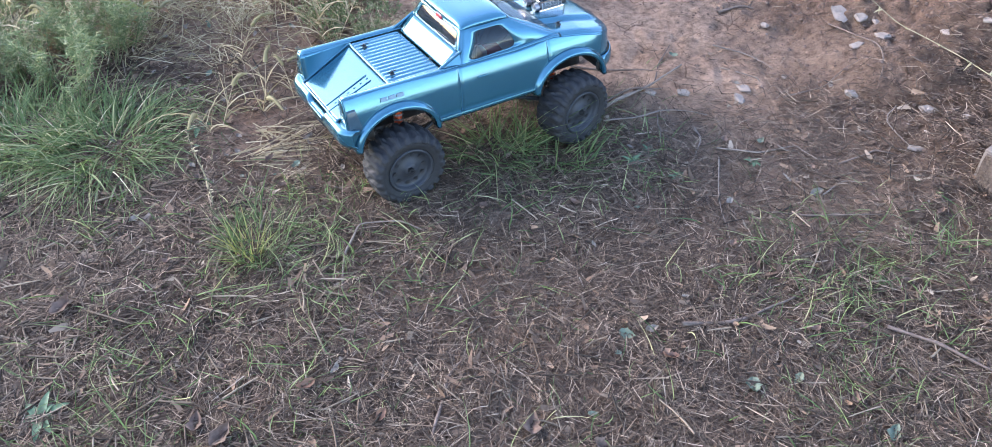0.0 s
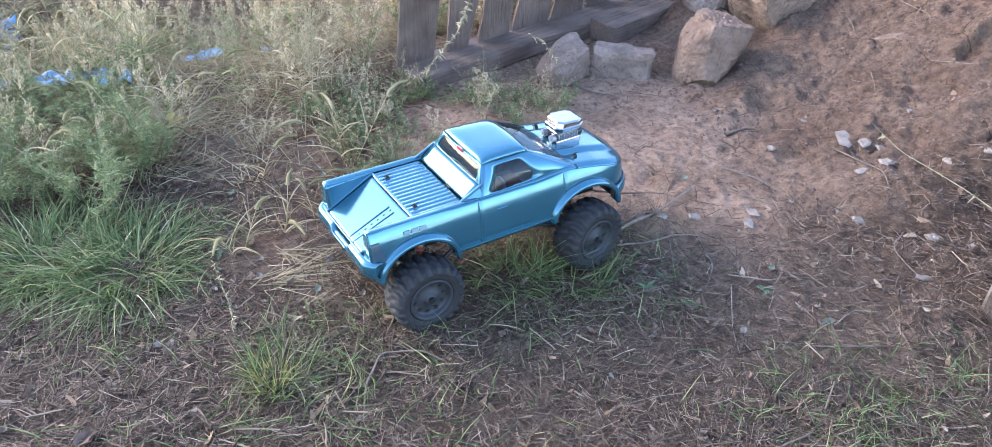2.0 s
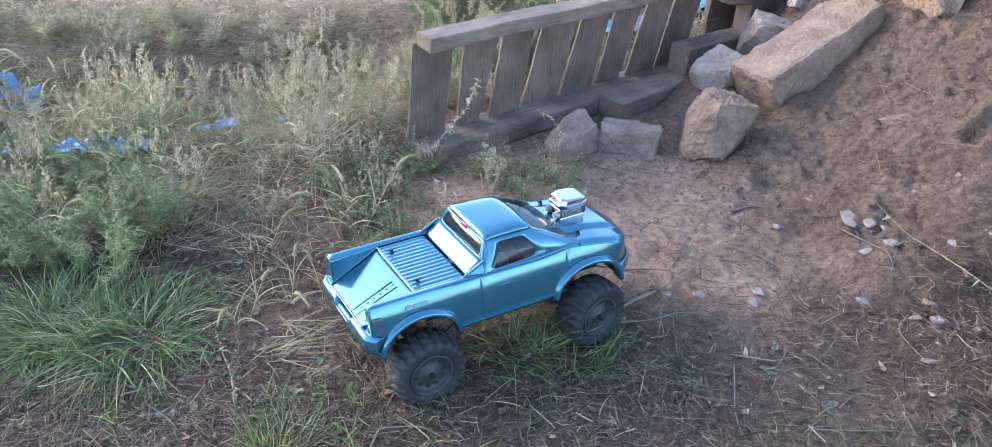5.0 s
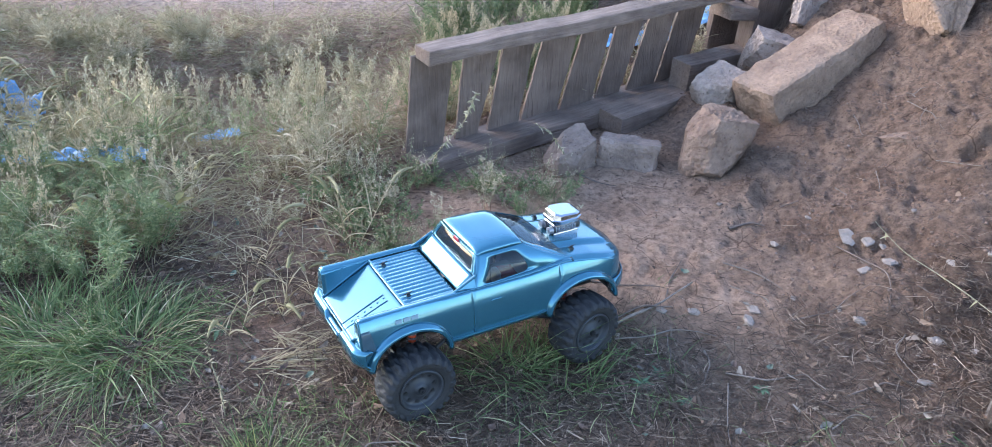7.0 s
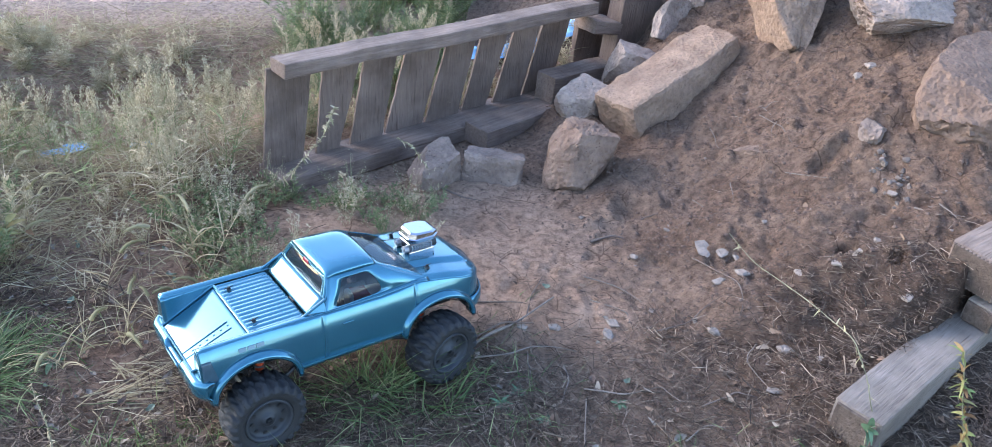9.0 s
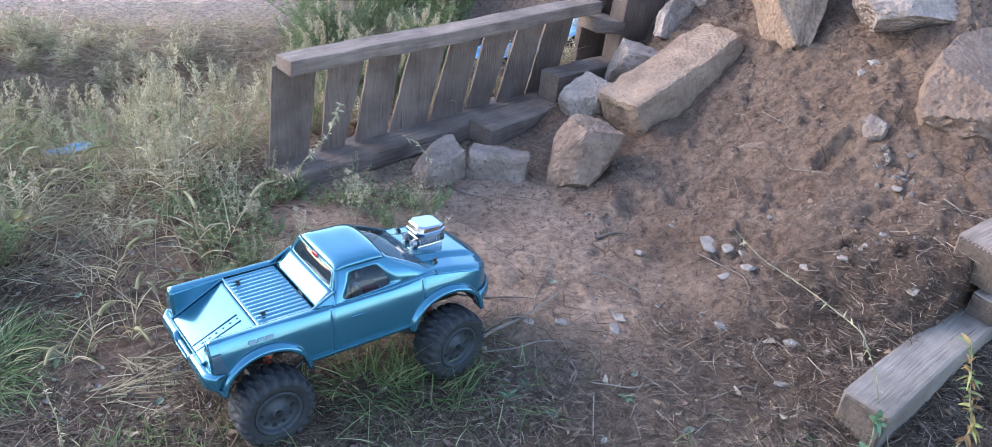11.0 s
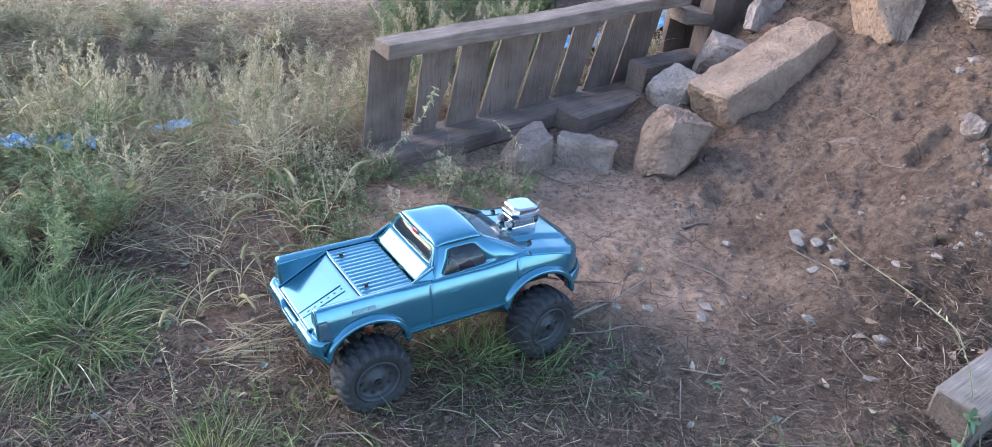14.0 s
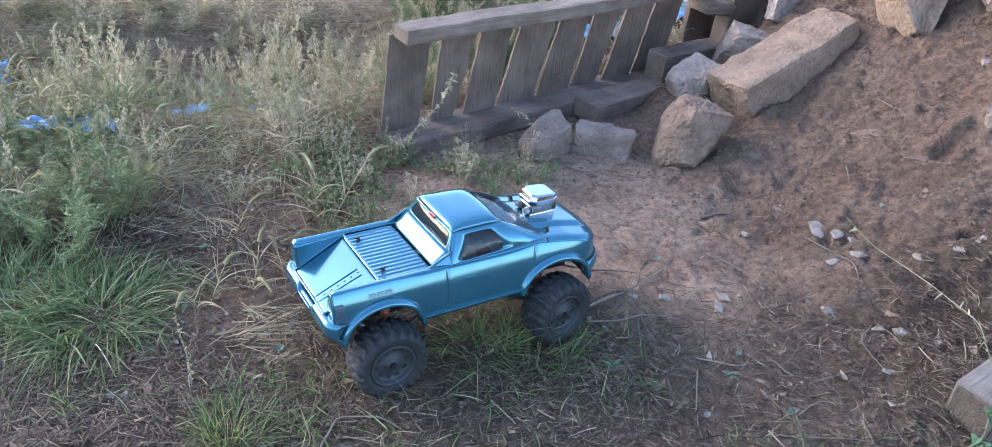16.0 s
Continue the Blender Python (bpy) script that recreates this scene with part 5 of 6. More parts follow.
def plume_plant(height, count, heads, leaf_mat, head_mat, dense=44):
    """Thin stalks that end in loose feathery seed heads."""
    base, way, bend, ln = stems(count, height, 0.16, 0.0015)
    sv, sf = blades(base, way, bend, np.full(count, 0.0019), 6, 0.4, 3)
    # side sprays of the heads
    k = rng.integers(0, count, heads)
    s = 1.0 - 0.33 * rng.uniform(0, 1, heads) ** 1.1
    p = along(base, way, bend, k, s)
    a = rng.uniform(0, 2 * math.pi, heads)
    sl = 0.024 * (1.06 - s) / 0.40 * rng.uniform(0.5, 1.2, heads) + 0.006
    w = np.stack([np.cos(a) * 0.50, np.sin(a) * 0.50, np.full(heads, 1.0)], -1) * sl[:, None]
    bv, bf = blades(p, w, w * 0.0, np.full(heads, 0.0007), 2, 0.5, 3)
    m = heads * 4
    kk = rng.integers(0, heads, m)
    q = p[kk] + w[kk] * rng.uniform(0.15, 1.05, m)[:, None] + rng.normal(0, 0.0018, (m, 3))
    gl = rng.uniform(0.0034, 0.0060, m)
    gw = unit(w[kk] / sl[kk][:, None] + rng.normal(0, 0.5, (m, 3))) * gl[:, None]
    hv, hf = blades(q, gw, gw * 0, gl * 0.62, 1, 0.5, 3)
    m = dense
    k = rng.integers(0, count, m)
    s = rng.uniform(0.05, 0.75, m)
    p = along(base, way, bend, k, s)
    a = rng.uniform(0, 2 * math.pi, m)
    ll = rng.uniform(0.03, 0.085, m)
    w = np.stack([np.cos(a) * 0.7, np.sin(a) * 0.7, rng.uniform(0.3, 0.9, m)], -1) * ll[:, None]
    b = np.stack([np.cos(a) * 0.4, np.sin(a) * 0.4, np.full(m, -0.5)], -1) * (ll * rng.uniform(0.3, 0.8, m))[:, None]
    lv, lf = blades(p, w, b, rng.uniform(0.0016, 0.0034, m), 4, 0.1)
    hv, hf = joined([(hv, hf), (bv, bf)])
    return (("stem", fast_mesh("stems", sv, sf, leaf_mat)), ("foliage", fast_mesh("leaves", lv, lf, leaf_mat)), ("seed_head", fast_mesh("seed_heads", hv, hf, head_mat)))


def leafy_weed(height, count, leaves, mat, leaf=0.022, wide=0.0032, lean=0.35):
    """Branched bushy weed with very many narrow leaves."""
    base, way, bend, ln = stems(count, height, lean, 0.002)
    nb = count * 9
    k = rng.integers(0, count, nb)
    s = rng.uniform(0.15, 0.95, nb)
    p = along(base, way, bend, k, s)
    a = rng.uniform(0, 2 * math.pi, nb)
    bl = height * 0.30 * (1.15 - s) * rng.uniform(0.6, 1.2, nb)
    w = np.stack([np.cos(a) * 0.75, np.sin(a) * 0.75, np.full(nb, 0.75)], -1) * bl[:, None]
    b = np.stack([np.zeros(nb), np.zeros(nb), 0.25 * bl], -1)
    sv, sf = joined([blades(base, way, bend, np.full(count, 0.0024), 5, 0.4, 3), blades(p, w, b, np.full(nb, 0.0011), 3, 0.4, 3)])
    kk = rng.integers(0, nb, leaves)
    t = rng.uniform(0.05, 1.05, leaves)
    q = p[kk] + w[kk] * t[:, None] + b[kk] * (t * t)[:, None]
    a = rng.uniform(0, 2 * math.pi, leaves)
    ll = leaf * rng.uniform(0.5, 1.25, leaves)
    lw = np.stack([np.cos(a) * 0.8, np.sin(a) * 0.8, rng.uniform(0.1, 0.9, leaves)], -1) * ll[:, None]
    lb = np.stack([np.zeros(leaves), np.zeros(leaves), -0.3 * ll], -1)
    lv, lf = blades(q, lw, lb, wide * rng.uniform(0.6, 1.2, leaves), 3, 0.15, 0, np.array([[0, 0, 1.0]]) + rng.normal(0, 0.6, (leaves, 3)))
    return (("stem", fast_mesh("stems", sv, sf, mat)), ("foliage", fast_mesh("leaves", lv, lf, mat)))


def foxtail_plant(height, count, leaf_mat, head_mat):
    """Arching stalks with nodding bristly heads."""
    base, way, bend, ln = stems(count, height, 0.35, 0.0015)
    bend = bend * 2.2
    sv, sf = blades(base, way, bend, np.full(count, 0.0018), 7, 0.6, 3)
    tip = base + way + bend
    d = unit(way + 2 * bend)
    hl = rng.uniform(0.045, 0.07, count)
    hb = np.stack([d[:, 0] * 0.4, d[:, 1] * 0.4, np.full(count, -0.75)], -1) * hl[:, None] * 0.8
    hv, hf = blades(tip, d * hl[:, None], hb, np.full(count, 0.0085), 5, 0.45, 5)
    m = count * 90
    k = rng.integers(0, count, m)
    s = rng.uniform(0, 1, m)
    q = tip[k] + d[k] * (hl[k] * s)[:, None] + hb[k] * (s * s)[:, None]
    w = unit(rng.normal(0, 1, (m, 3)) + d[k] * 0.7) * rng.uniform(0.006, 0.011, m)[:, None]
    bv, bf = blades(q, w, w * 0, np.full(m, 0.0007), 1, 0.2, 3)
    hv, hf = joined([(hv, hf), (bv, bf)])
    m = count * 9
    k = rng.integers(0, count, m)
    p = along(base, way, bend, k, rng.uniform(0.0, 0.65, m))
    a = rng.uniform(0, 2 * math.pi, m)
    ll = rng.uniform(0.06, 0.14, m)
    w = np.stack([np.cos(a) * 0.6, np.sin(a) * 0.6, np.full(m, 0.8)], -1) * ll[:, None]
    b = np.stack([np.cos(a) * 0.5, np.sin(a) * 0.5, np.full(m, -0.8)], -1) * (ll * rng.uniform(0.4, 0.8, m))[:, None]
    lv, lf = blades(p, w, b, rng.uniform(0.0016, 0.0034, m), 5, 0.08)
    return (("stem", fast_mesh("stems", sv, sf, leaf_mat)), ("foliage", fast_mesh("leaves", lv, lf, leaf_mat)), ("seed_head", fast_mesh("seed_heads", hv, hf, head_mat)))


def lower_back(x, y):
    return float(np.clip((2.70 - y) / 0.85, 0.38, 1.0))


def lower_left(x, y):
    return 0.62 if x < -1.02 and y > 1.5 else 1.0


def field(kinds, places, name, label, category, group, lo=0.75, hi=1.2, far=None):
    """Sets copies of a few plants at many places."""
    made = []
    for i, (x, y, z) in enumerate(places):
        x, y, z = float(x), float(y), float(z)
        k = int(rng.integers(0, len(kinds)))
        size = float(rng.uniform(lo, hi)) * (far(x, y) if far else 1.0)
        m = pose(x, y, z, float(rng.normal(0, 5)), float(rng.normal(0, 5)), float(rng.uniform(0, 360)))
        r = root(name, m, label, category, group)
        r.scale = (size, size, size)
        for nm, me in kinds[k]:
            tagged(part(nm, me, None, r), kind="stuff")
        made.append(r)
    return made


MIXED = plant_material("half_dry_stalk", [(0.0, (0.26, 0.24, 0.13)), (0.5, (0.46, 0.385, 0.25)), (1.0, (0.62, 0.525, 0.385))], 0.7, 0.35)
plumes = [plume_plant(0.31, 4, 84, MIXED, PLUME), plume_plant(0.27, 4, 84, LEAF_GREEN, PLUME), plume_plant(0.34, 3, 70, WEED, PLUME), plume_plant(0.24, 5, 90, MIXED, PLUME)]
greens = [leafy_weed(0.24, 7, 900, LEAF_GREEN, 0.024, 0.0026), leafy_weed(0.20, 8, 900, LEAF_GREEN, 0.020, 0.0023), leafy_weed(0.27, 6, 850, LEAF_GREEN, 0.026, 0.0028)]
foxes = [foxtail_plant(0.24, 8, MIXED, FOXTAIL), foxtail_plant(0.20, 7, WEED, FOXTAIL), foxtail_plant(0.27, 7, MIXED, FOXTAIL)]
golden = [foxtail_plant(0.24, 11, GOLD, FOXTAIL), foxtail_plant(0.21, 11, GOLD, FOXTAIL)]
low_weeds = [leafy_weed(0.12, 5, 260, LEAF_GREEN, 0.014, 0.0045, 0.5), leafy_weed(0.15, 4, 240, MIXED, 0.013, 0.004, 0.4)]


def bud_weed(height, count, leaves):
    """A loose leafy weed whose thin branches end in tiny pale buds."""
    made = leafy_weed(height, count, leaves, LEAF_GREEN, 0.014, 0.0040, 0.35)
    base, way, bend, ln = stems(count * 6, height * 1.1, 0.40, 0.001)
    tip = base + way + bend
    sv, sf = blades(base, way, bend, np.full(count * 6, 0.0010), 4, 0.4, 3)
    m = count * 60
    k = rng.integers(0, count * 6, m)
    q = along(base, way, bend, k, rng.uniform(0.70, 1.02, m)) + rng.normal(0, 0.004, (m, 3))
    w = unit(rng.normal(0, 1, (m, 3)) + np.array([0, 0, 1.0])) * rng.uniform(0.0018, 0.0034, m)[:, None]
    hv, hf = blades(q, w, w * 0, np.full(m, 0.0018), 1, 0.5, 4)
    return made + (("stem", fast_mesh("bud_stems", sv, sf, LEAF_GREEN)), ("bud", fast_mesh("buds", hv, hf, PLUME)))


buds = [bud_weed(0.11, 4, 150), bud_weed(0.14, 3, 130)]
dry_short = [plume_plant(0.14, 9, 60, DRY_GRASS, PLUME, 120), plume_plant(0.12, 8, 40, MIXED, PLUME, 130)]
TALL = [tuft_mesh("tall_grass", 200, 0.38, 0.28, 0.07, 0.0036, WEED, 0.8, 0.3, 6), tuft_mesh("tall_grass_b", 170, 0.33, 0.35, 0.06, 0.0034, WEED, 0.8, 0.35, 6)]

field(greens, scatter(88, -1.55, -0.62, 1.30, 1.90, lambda x, y: smooth(-0.74, -0.95, x + 0.5 * (y - 1.5))), "green_weed", "bushy green weed with narrow leaves", "weed", "weeds of the field", 0.45, 0.85, lower_left)
field(plumes, scatter(150, -1.6, -0.47, 1.72, 2.40, lambda x, y: (0.45 + 0.55 * smooth(1.7, 1.95, y + 0.25 * (x + 0.4))) * (0.40 + 0.60 * smooth(-0.65, -0.85, x))), "seed_grass", "pale feathery seed grass gone dry", "grass", "weeds of the field", 0.7, 1.1, lower_back)
field(golden, scatter(150, -2.3, -1.10, 1.95, 2.62, lambda x, y: smooth(-1.05, -1.40, x)), "foxtail_grass", "yellowing foxtail grass with nodding heads", "grass", "weeds of the field", 0.85, 1.15, lower_back)
field([plumes[1], plumes[3]], scatter(14, -1.35, -0.80, 1.46, 1.82), "seed_grass", "greenish seed grass with pale tips", "grass", "weeds of the field", 0.55, 0.85)
field(foxes, scatter(5, -1.02, -0.72, 1.40, 1.66), "foxtail_grass", "green foxtail grass with nodding heads", "grass", "weeds of the field", 0.6, 0.85)
field(dry_short, scatter(80, -2.2, -0.1, 2.44, 2.64), "dry_weed", "short tan dry weed on the ditch bank", "weed", "weeds of the field", 0.5, 0.85)
field(low_weeds + buds, scatter(130, -0.52, 0.06, 1.45, 1.84, lambda x, y: smooth(0.06, -0.06, x) * (0.30 + 0.70 * smooth(-0.30, 0.25, vnoise(x, y, 0.10, 71)))), "low_weed", "low grey-green weed with tiny pale buds", "weed", "low weeds", 0.35, 0.70)
field(low_weeds, scatter(12, -0.70, -0.40, 1.55, 1.85), "low_weed", "low grey-green weed with tiny pale buds", "weed", "low weeds", 0.45, 0.8)
field([plumes[1], greens[1]], scatter(230, -0.46, 0.42, 1.95, 3.0, lambda x, y: ((y > x + 2.37) & (x < 0.02)).astype(float)), "seed_grass", "sunlit weeds close behind the fence", "grass", "grass behind the fence", 0.45, 0.8)
for i, (x, y, z) in enumerate(scatter(5, -0.62, -0.22, 1.36, 1.72)):
    stand("dry_grass_tuft", tuft_mesh("dry_bit", 24, 0.06, 1.1, 0.03, 0.0018, THATCH, 0.2, 0.4), float(x), float(y), 0, "sparse straw-coloured dry grass on bare soil", "dry grass", "dry tufts")
field(dry_short, scatter(90, -0.35, 0.42, 2.0, 2.9, lambda x, y: ((y - 0.9075 * x > 2.30) & (y - 0.9075 * x < 2.48)).astype(float)), "dry_weed", "short tan dry weed close behind the fence", "weed", "grass behind the fence", 0.5, 0.9)
field(greens, scatter(14, -0.55, 0.05, 2.65, 3.05), "green_weed", "bushy green weed behind the fence", "weed", "grass behind the fence", 0.7, 1.1)
field([plumes[0], plumes[3], low_weeds[1]], scatter(14, -0.68, -0.47, 1.75, 2.3), "seed_grass", "green and tan weeds crowding the fence end", "grass", "weeds of the field", 0.7, 1.05)
for i, (x, y, z) in enumerate(scatter(26, -0.60, 0.45, 3.08, 3.6)):
    stand("tall_grass", TALL[i % 2], float(x), float(y), float(rng.uniform(0, 360)), "tall bright green grass behind the fence", "grass", "grass behind the fence", float(rng.uniform(0.5, 0.95)))
# single dry stalks with nodding heads, and loose straw between the tussock and the truck
single = [foxtail_plant(0.095, 1, THATCH, FOXTAIL), foxtail_plant(0.12, 2, THATCH, FOXTAIL)]
field(single, [(x, y, float(ground_z(x, y))) for x, y in ((-0.452, 1.345), (-0.405, 1.405), (-0.505, 1.315), (-0.565, 1.24), (-0.36, 1.42), (-0.60, 1.46))], "foxtail_grass", "single dry foxtail stalk on bare soil", "grass", "weeds of the field", 0.75, 1.05)
for x, y, q, t in ((-0.47, 1.225, 1.1, -15), (-0.40, 1.10, 0.8, 40), (-0.385, 1.06, 0.7, 10)):
    stand("dry_grass_tuft", swath_mesh("dry_fan", 26, 0.13, 0.55, 0.02, 0.0018, THATCH), x, y, t, "loose fan of straw-coloured grass flat on soil", "dry grass", "dry tufts", q)


# broad autumn-coloured leaves on short stems among the weeds
def dock_plant(count, height):
    base, way, bend, ln = stems(3, height, 0.35, 0.002)
    sv, sf = blades(base, way, bend, np.full(3, 0.0026), 5, 0.5, 3)
    k = rng.integers(0, 3, count)
    p = along(base, way, bend, k, rng.uniform(0.35, 1.0, count))
    a = rng.uniform(0, 2 * math.pi, count)
    ll = rng.uniform(0.025, 0.048, count)
    w = np.stack([np.cos(a) * 0.8, np.sin(a) * 0.8, rng.uniform(0.0, 0.8, count)], -1) * ll[:, None]
    b = np.stack([np.cos(a) * 0.2, np.sin(a) * 0.2, np.full(count, -0.6)], -1) * (ll * 0.6)[:, None]
    c = p[:, None] + w[:, None] * np.linspace(0, 1, 6)[None, :, None] + b[:, None] * (np.linspace(0, 1, 6) ** 2)[None, :, None]
    side = unit(np.cross(w, np.array([[0, 0, 1.0]])))
    half = np.array([0.08, 0.75, 1.0, 0.9, 0.55, 0.05])[None, :, None] * (ll * 0.17)[:, None, None]
    lift = np.array([[[0, 0, 0.12]]]) * half / half.max() * 0.02
    v = np.stack([c - side[:, None] * half + lift, c, c + side[:, None] * half + lift], 2).reshape(-1, 3)
    i, j = np.arange(5)[None, :, None], np.arange(2)[None, None, :]
    q = (np.arange(count) * 18)[:, None, None] + i * 3 + j
    f = np.stack([q, q + 1, q + 4, q + 3], -1).reshape(-1, 4)
    return (("stem", fast_mesh("stems", sv, sf, MIXED)), ("foliage", fast_mesh("leaves", v, f, AUTUMN)))


docks = [dock_plant(9, 0.10), dock_plant(7, 0.08)]
field(docks, [(x, y, float(ground_z(x, y))) for x, y in ((-0.845, 1.56), (-0.93, 1.39), (-1.00, 1.48))], "dock_weed", "broad-leaved weed turning orange and yellow", "weed", "weeds of the field", 0.8, 1.15)
nodding = [foxtail_plant(0.13, 4, THATCH, FOXTAIL)]
field(nodding, [(x, y, float(ground_z(x, y))) for x, y in ((-0.43, 1.545),)], "foxtail_grass", "tall nodding straw-coloured foxtail on bare soil", "grass", "weeds of the field", 0.85, 1.05)


def twig_mesh(name, pts, r0, r1, mat, wobble=0.004, n=6):
    """A crooked tapered twig through a few places."""
    pts = np.array(pts, float)
    t = np.linspace(0, len(pts) - 1, 8 * (len(pts) - 1) + 1)
    c = np.stack([np.interp(t, np.arange(len(pts)), pts[:, k]) for k in range(3)], -1)
    c = c + wobble * np.stack([vnoise(t * 1.3, t * 0 + pts[0, 0] * 50, 1.0, 41 + k) for k in range(3)], -1) * np.array([1, 1, 0.5])
    for _ in range(2):
        c[1:-1] = 0.5 * c[1:-1] + 0.25 * (c[:-2] + c[2:])
    tan = unit(np.gradient(c, axis=0))
    a = unit(np.cross(tan, np.array([0.3, 0.2, 1.0])))
    b = np.cross(tan, a)
    r = np.linspace(r0, r1, len(c)) * (1 + 0.25 * vnoise(t * 3.1, t * 0, 1.0, 44))
    ang = 2 * math.pi * np.arange(n) / n
    v = c[:, None] + (a[:, None] * np.cos(ang)[None, :, None] + b[:, None] * np.sin(ang)[None, :, None]) * r[:, None, None]
    return grid_mesh(name, v.reshape(-1, 3), len(c), n, mat, True, True)


def on_ground(pts, lift):
    return [(x, y, float(ground_z(x, y)) + lift) for x, y in pts]


PALE_TWIG = plain("pale_twig", (0.175, 0.133, 0.103), 0.85, grain=0.3, size=90.0)
for pts, r, mat, lab in (
        (((0.096, 1.335), (0.15, 1.377), (0.204, 1.419), (0.258, 1.483)), 0.0045, PALE_TWIG, "crooked brown stick lying on bare soil"),
        (((0.057, 1.475), (0.13, 1.466), (0.207, 1.468)), 0.003, TWIG, "thin straight brown twig on bare soil"),
        (((0.10, 1.36), (0.17, 1.40), (0.22, 1.405)), 0.003, TWIG, "thin brown twig beside a thicker stick"),
        (((0.302, 1.216), (0.294, 1.091), (0.301, 0.98)), 0.0016, PALE_TWIG, "long thin pale twig on mulch"),
        (((0.216, 0.818), (0.276, 0.832), (0.334, 0.871), (0.381, 0.897)), 0.0045, TWIG, "brown curved stick on mulch"),
        (((0.497, 0.85), (0.559, 0.827), (0.66, 0.76)), 0.0038, TWIG, "thick brown stick half hidden by grass"),
        (((-0.11, 0.60), (-0.102, 0.646), (-0.091, 0.699), (-0.077, 0.741)), 0.003, TWIG, "dark thin twig on mulch"),
        (((-0.257, 0.84), (-0.268, 0.92), (-0.261, 0.982), (-0.195, 0.998), (-0.133, 0.966)), 0.0024, PALE_TWIG, "bent pale dry stalk on mulch"),
        (((-0.18, 0.705), (-0.188, 0.79), (-0.222, 0.845)), 0.0022, PALE_TWIG, "thin pale dry stalk on mulch"),
        (((0.33, 1.56), (0.39, 1.54), (0.44, 1.49)), 0.002, PALE_TWIG, "thin pale twig on bare soil"),
        (((0.55, 1.60), (0.62, 1.50), (0.60, 1.40)), 0.0022, TWIG, "forked thin twig on bare soil"),
        (((0.44, 1.40), (0.52, 1.43), (0.58, 1.47)), 0.002, TWIG, "thin brown root on bare soil"),
        (((0.30, 1.24), (0.37, 1.22), (0.44, 1.25), (0.47, 1.21)), 0.002, PALE_TWIG, "curled pale root on soil"),
        (((0.36, 1.09), (0.42, 1.07), (0.55, 1.08)), 0.0025, TWIG, "thin twig among mulch"),
        (((0.215, 1.430), (0.225, 1.50), (0.245, 1.56)), 0.0022, TWIG, "thin dark side branch of a fallen stick"),
        (((0.12, 1.30), (0.19, 1.33), (0.25, 1.345), (0.30, 1.34)), 0.0022, PALE_TWIG, "thin pale twig beside mulch"),
        (((0.20, 1.33), (0.215, 1.29), (0.205, 1.24)), 0.0018, TWIG, "short dark twig in mulch"),
        (((0.27, 1.30), (0.275, 1.25), (0.262, 1.20)), 0.0018, PALE_TWIG, "short pale twig in mulch"),
        (((0.50, 1.20), (0.56, 1.24), (0.60, 1.23)), 0.0024, TWIG, "short brown twig on soil"),
        (((0.46, 1.13), (0.50, 1.16), (0.53, 1.155), (0.55, 1.19)), 0.0020, PALE_TWIG, "crooked pale root on soil"),
        (((0.62, 1.36), (0.60, 1.30), (0.62, 1.25)), 0.0018, PALE_TWIG, "thin bent pale twig on soil"),
        (((0.66, 1.44), (0.70, 1.40), (0.76, 1.42)), 0.0018, TWIG, "thin dark twig on the bank"),
        (((0.34, 1.50), (0.40, 1.455), (0.41, 1.42)), 0.0018, PALE_TWIG, "curved pale rootlet on crusted soil"),
        (((0.42, 1.74), (0.47, 1.78), (0.53, 1.80)), 0.0022, TWIG, "dark straight twig on the bank"),
        (((0.36, 1.70), (0.40, 1.72), (0.43, 1.715)), 0.0045, TWIG, "short thick dark stick on bare soil"),
        (((0.778, 1.811), (0.84, 1.755)), 0.0018, PALE_TWIG, "short pale straw on the bank"),
        (((0.780, 2.053), (0.789, 1.981), (0.770, 1.928)), 0.0017, PALE_TWIG, "curved pale root on the bank"),
        (((0.762, 2.025), (0.795, 1.954), (0.801, 1.891)), 0.0016, PALE_TWIG, "curved pale root on the bank"),
        (((0.766, 2.050), (0.785, 2.055), (0.808, 2.053)), 0.0016, PALE_TWIG, "short pale root on the bank"),
        (((0.643, 2.071), (0.670, 2.018), (0.662, 1.963)), 0.0016, PALE_TWIG, "bent pale root below the long block"),
        (((0.682, 1.962), (0.719, 1.905)), 0.0014, PALE_TWIG, "thin pale root on the bank"),
        (((1.018, 1.607), (1.025, 1.564)), 0.0020, PALE_TWIG, "short pale twig on the bank"),
        (((0.964, 1.611), (0.997, 1.575)), 0.0034, PALE_TWIG, "short thick pale stick on the bank"),
        (((0.995, 1.606), (1.049, 1.570)), 0.0018, PALE_TWIG, "thin pale twig on the bank"),
        (((0.593, 1.829), (0.614, 1.754)), 0.0016, PALE_TWIG, "thin pale rootlet on loose soil"),
        (((0.673, 1.829), (0.660, 1.758)), 0.0016, PALE_TWIG, "thin pale rootlet on loose soil"),
        (((-0.02, 1.92), (0.05, 1.86), (0.12, 1.84)), 0.003, TWIG, "thin dark branch beside a stone")):
    r *= 0.8
    tagged(new("twig", twig_mesh("twig", on_ground(pts, r * 0.9 + 0.003), r, r * 0.45, mat, 0.008)), lab, "twig", "twigs on the ground")


